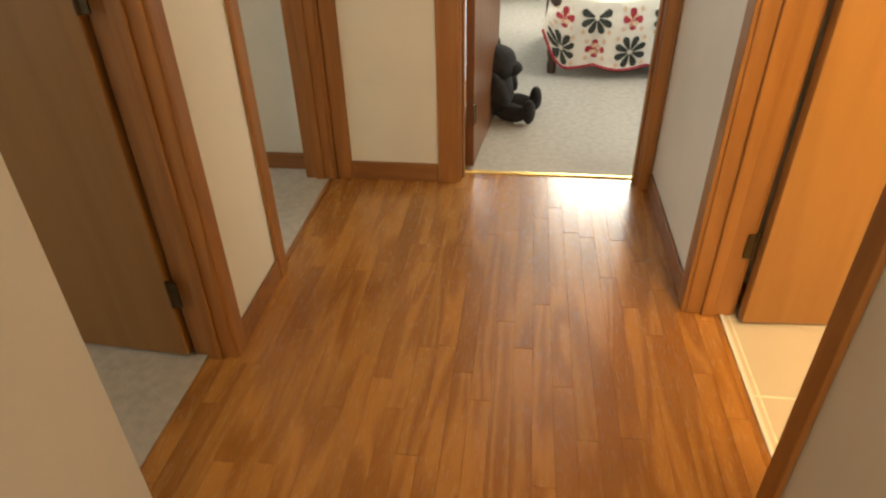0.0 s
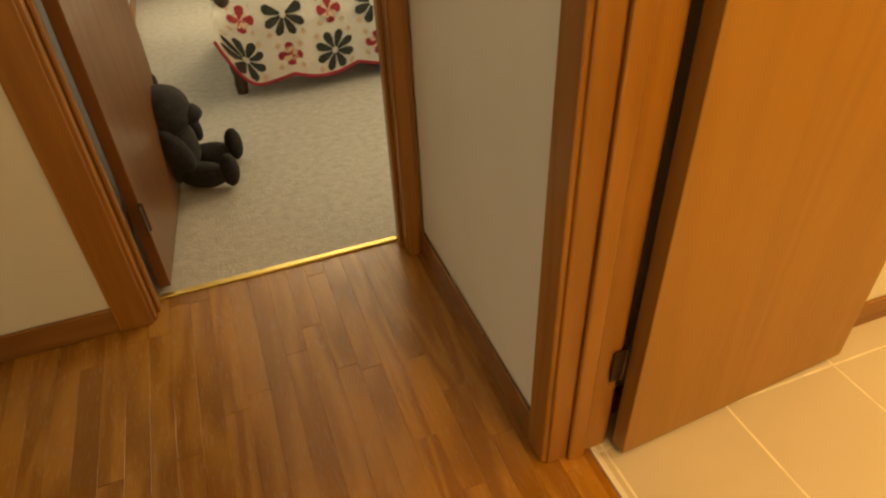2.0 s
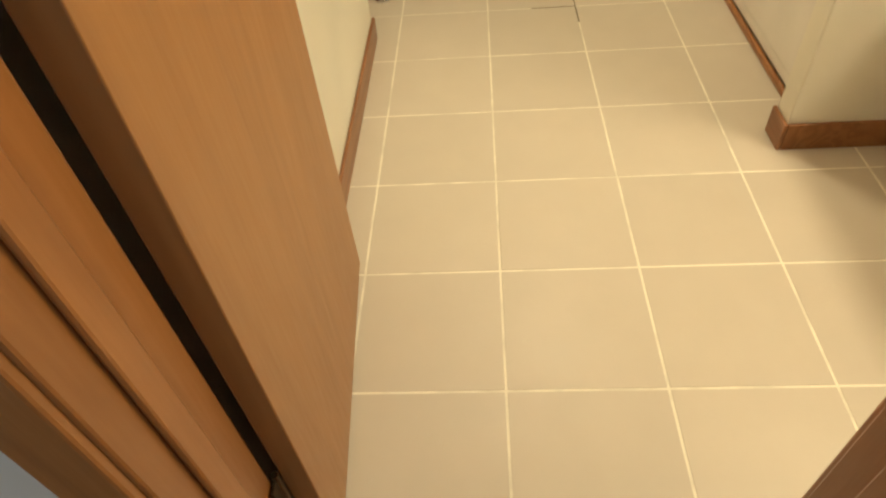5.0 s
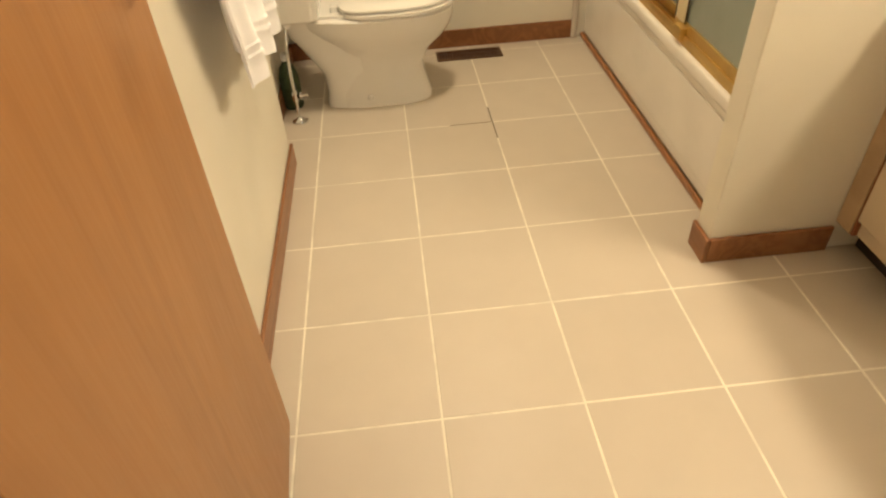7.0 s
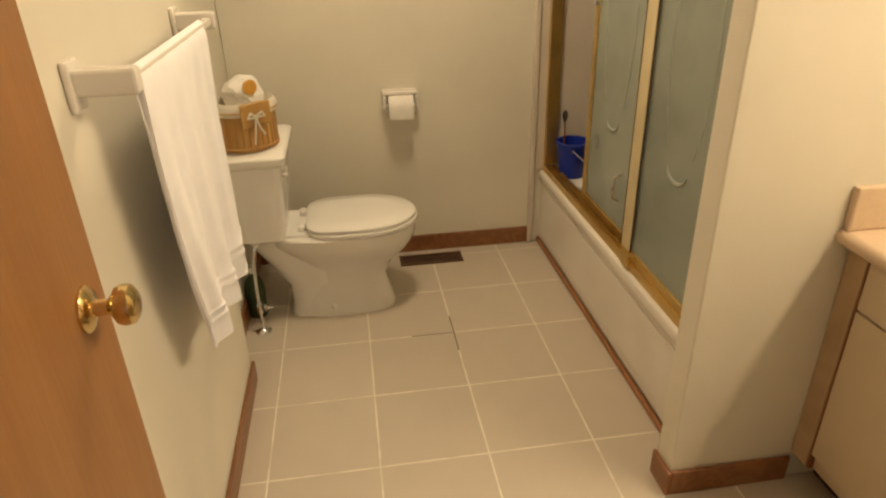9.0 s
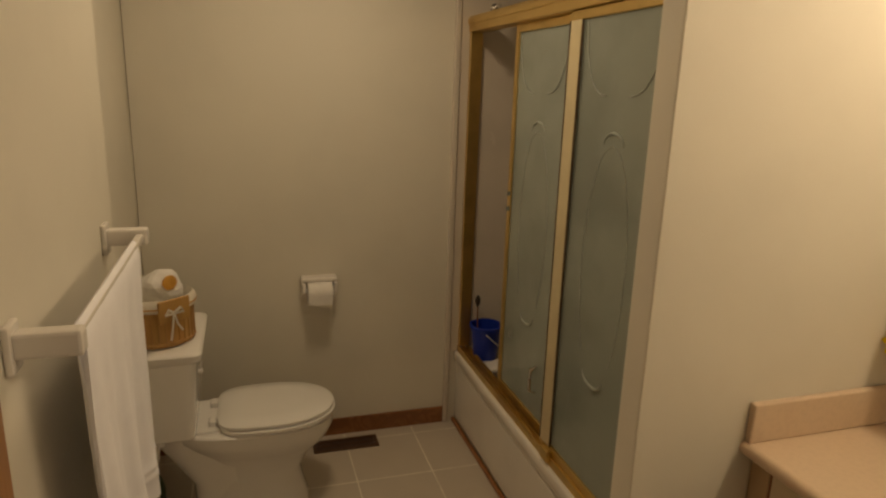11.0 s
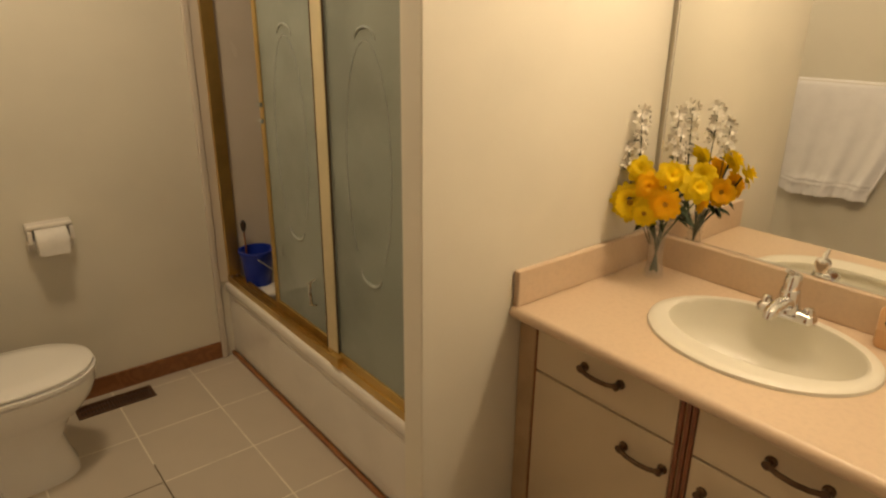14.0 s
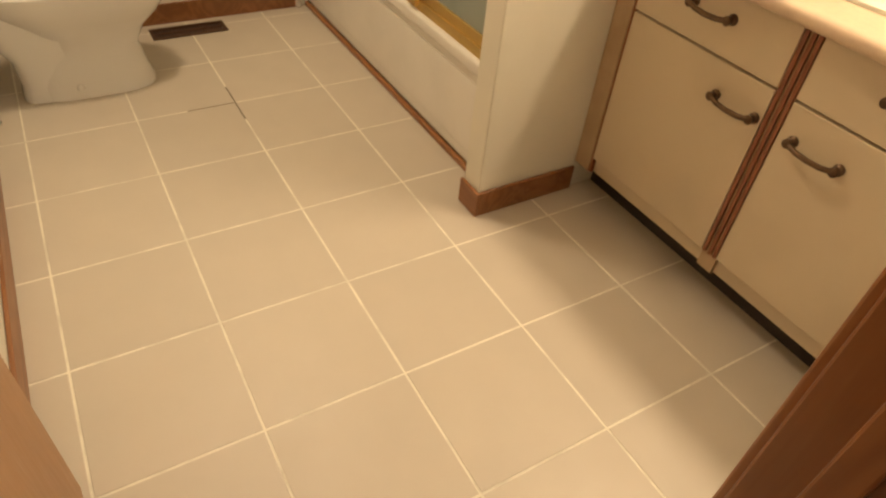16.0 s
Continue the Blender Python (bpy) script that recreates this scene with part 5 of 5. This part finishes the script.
for kind, dx, z, w, d, h, material, label in ITEMS:
    it = thing(kind, (-1.345 + dx, 4.25, z + 0.007), label, kind)
    if kind == "box":
        part("carton", bx(-w / 2, w / 2, -d / 2, d / 2, 0, h, 0.004), material, it)
        part("lid_edge", bx(-w / 2 - 0.001, w / 2 + 0.001, -d / 2 - 0.001, d / 2 + 0.001, h * 0.86, h * 0.88), SHELFG, it)
    else:
        part("flask", lathe([(w, 0), (w, h * 0.65), (w * 0.4, h * 0.78), (w * 0.4, h * 0.9)], 14), material, it, smooth=True)
        part("cap", lathe([(w * 0.45, h * 0.9), (w * 0.45, h), (w * 0.3, h)], 12), PAPER, it)
chest = thing("chest", (-0.85, 4.22, 0.006), "dark carved wooden chest against the bedroom wall", "chest")
part("body", bx(-0.185, 0.185, -0.15, 0.17, 0.03, 0.44, 0.004), DARKW, chest)
part("top", bx(-0.205, 0.205, -0.17, 0.18, 0.44, 0.475, 0.008), DARKW, chest)
for r in ((-0.17, 0.17, -0.158, -0.151, 0.06, 0.09), (-0.17, 0.17, -0.158, -0.151, 0.39, 0.42), (-0.17, -0.14, -0.158, -0.151, 0.09, 0.39), (0.14, 0.17, -0.158, -0.151, 0.09, 0.39)):
    part("moulding", bx(*r, r=0.003), CARVE, chest)
for k in range(4):
    a = math.pi / 4 + math.pi / 2 * k
    part("carved_leaf", moved(lathe([(0.004, -0.06), (0.022, -0.02), (0.026, 0.01), (0.004, 0.06)], 10), Matrix.Translation((0.06 * math.cos(a), -0.151, 0.24 + 0.06 * math.sin(a))) @ Matrix.Diagonal((1, 0.35, 1, 1)) @ Matrix.Rotation(math.pi / 2 - a, 4, "Y")), CARVE, chest, smooth=True)
part("carved_boss", moved(lathe([(0.024, 0), (0.02, -0.008), (0.006, -0.012)], 14, "y"), Matrix.Translation((0, -0.151, 0.24))), CARVE, chest, smooth=True)
night = thing("nightstand", (-0.17, 4.36, 0.006), "sage painted nightstand with white drawers", "nightstand")
part("body", bx(-0.19, 0.19, -0.16, 0.17, 0.0, 0.32, 0.004), SAGE, night)
part("top", bx(-0.2, 0.2, -0.18, 0.18, 0.32, 0.342, 0.005), SAGE, night)
for z in (0.05, 0.185):
    d = part("drawer", bx(-0.12, 0.16, -0.172, -0.161, z, z + 0.11, 0.003), PAPER, night, "white drawer front")
    part("drawer_knob", moved(lathe([(0.006, 0), (0.012, -0.014), (0.006, -0.02)], 12, "y"), Matrix.Translation((0.02, -0.172, z + 0.055))), CHROME, d)
cushion = thing("folded_blanket", (-0.15, 4.34, 0.349), "pale blue folded blanket on the nightstand", "blanket")
part("cloth", loft([oval(0, 0, 0.0, 0.13, 0.10, 0.10, power=3), oval(0, 0, 0.03, 0.14, 0.11, 0.11, power=3), oval(0, 0, 0.09, 0.11, 0.09, 0.09, power=2.5), oval(0.02, 0, 0.13, 0.05, 0.05, 0.05)]), SKYBLUE, cushion, smooth=True)

# ---- floor pieces ----
TS, JT = 0.33, 0.0055


def tile_mesh(w, d):
    bm = bmesh.new()
    z = 0.0
    b = 0.0012
    lo = [bm.verts.new(p) for p in ((0, 0, -0.004), (w, 0, -0.004), (w, d, -0.004), (0, d, -0.004))]
    mid = [bm.verts.new(p) for p in ((0, 0, z - b * 0.7), (w, 0, z - b * 0.7), (w, d, z - b * 0.7), (0, d, z - b * 0.7))]
    hi = [bm.verts.new(p) for p in ((b, b, z), (w - b, b, z), (w - b, d - b, z), (b, d - b, z))]
    for a, c in ((lo, mid), (mid, hi)):
        for i in range(4):
            bm.faces.new((a[i], a[(i + 1) % 4], c[(i + 1) % 4], c[i]))
    bm.faces.new(hi)
    me = bpy.data.meshes.new("tile")
    bm.to_mesh(me)
    bm.free()
    me.materials.append(TILE)
    return me


TILES = {}
for i in range(-3, 8):
    for j in range(-2, 7):
        x0, x1 = max(i * TS + JT / 2, -0.676), min((i + 1) * TS - JT / 2, BX1 - 0.001)
        y0, y1 = max(-(j + 1) * TS + JT / 2, YM + 0.3), min(-j * TS - JT / 2, YR)
        if x1 - x0 < 0.01 or y1 - y0 < 0.01:
            continue
        key = (round(x1 - x0, 4), round(y1 - y0, 4))
        TILES[key] = TILES.get(key) or tile_mesh(*key)
        t = new("tile", TILES[key])
        t.parent = floor_bath
        t.location = (x0, y0, rng.uniform(-0.0003, 0.0003))
crack = thing("open_joint", (0, 0, 0), "dark open grout joint in the tile floor", "grout crack", kind="structure")
part("gap", bx(1.20, 1.44, -2 * TS - 0.0024, -2 * TS + 0.0024, -0.0012, 0.0004), DARKGAP, crack)
part("gap", bx(4 * TS - 0.0016, 4 * TS + 0.0016, -2 * TS + 0.004, -1.5 * TS, -0.0012, 0.0004), DARKGAP, crack)

PW = 0.0572
count = 0
for k in range(28):
    x0 = HX0 - 0.085 + k * PW
    x1 = min(x0 + PW - 0.0003, -0.6915)
    if x1 - x0 < 0.01:
        continue
    y = -4.6 + rng.uniform(0, 0.5)
    while y < YE + 0.083:
        ln = rng.choice((0.4, 0.55, 0.7, 0.85, 1.0, 1.2))
        y1 = min(y + ln - 0.0008, YE + 0.083)
        if y1 > -2.6 and y1 - y > 0.02:
            e = 0.0005
            xs, ys = (x0, x0 + e, x1 - e, x1), (y, y + 0.0008, y1 - 0.0008, y1)
            v = [(x0, y, -0.0125), (x1, y, -0.0125), (x1, y1, -0.0125), (x0, y1, -0.0125), (x0, y, -0.0004), (x1, y, -0.0004), (x1, y1, -0.0004), (x0, y1, -0.0004),
                 (xs[1], ys[1], 0), (xs[2], ys[1], 0), (xs[2], ys[2], 0), (xs[1], ys[2], 0)]
            f = [(a + o, (a + 1) % 4 + o, (a + 1) % 4 + o + 4, a + o + 4) for o in (0, 4) for a in range(4)] + [(8, 9, 10, 11)]
            me = bpy.data.meshes.new("plank")
            me.from_pydata(v, [], f)
            me.materials.append(FLOORW)
            pl = new("plank", me)
            pl.parent = floor_hall
            count += 1
        y = y1 + 0.0008
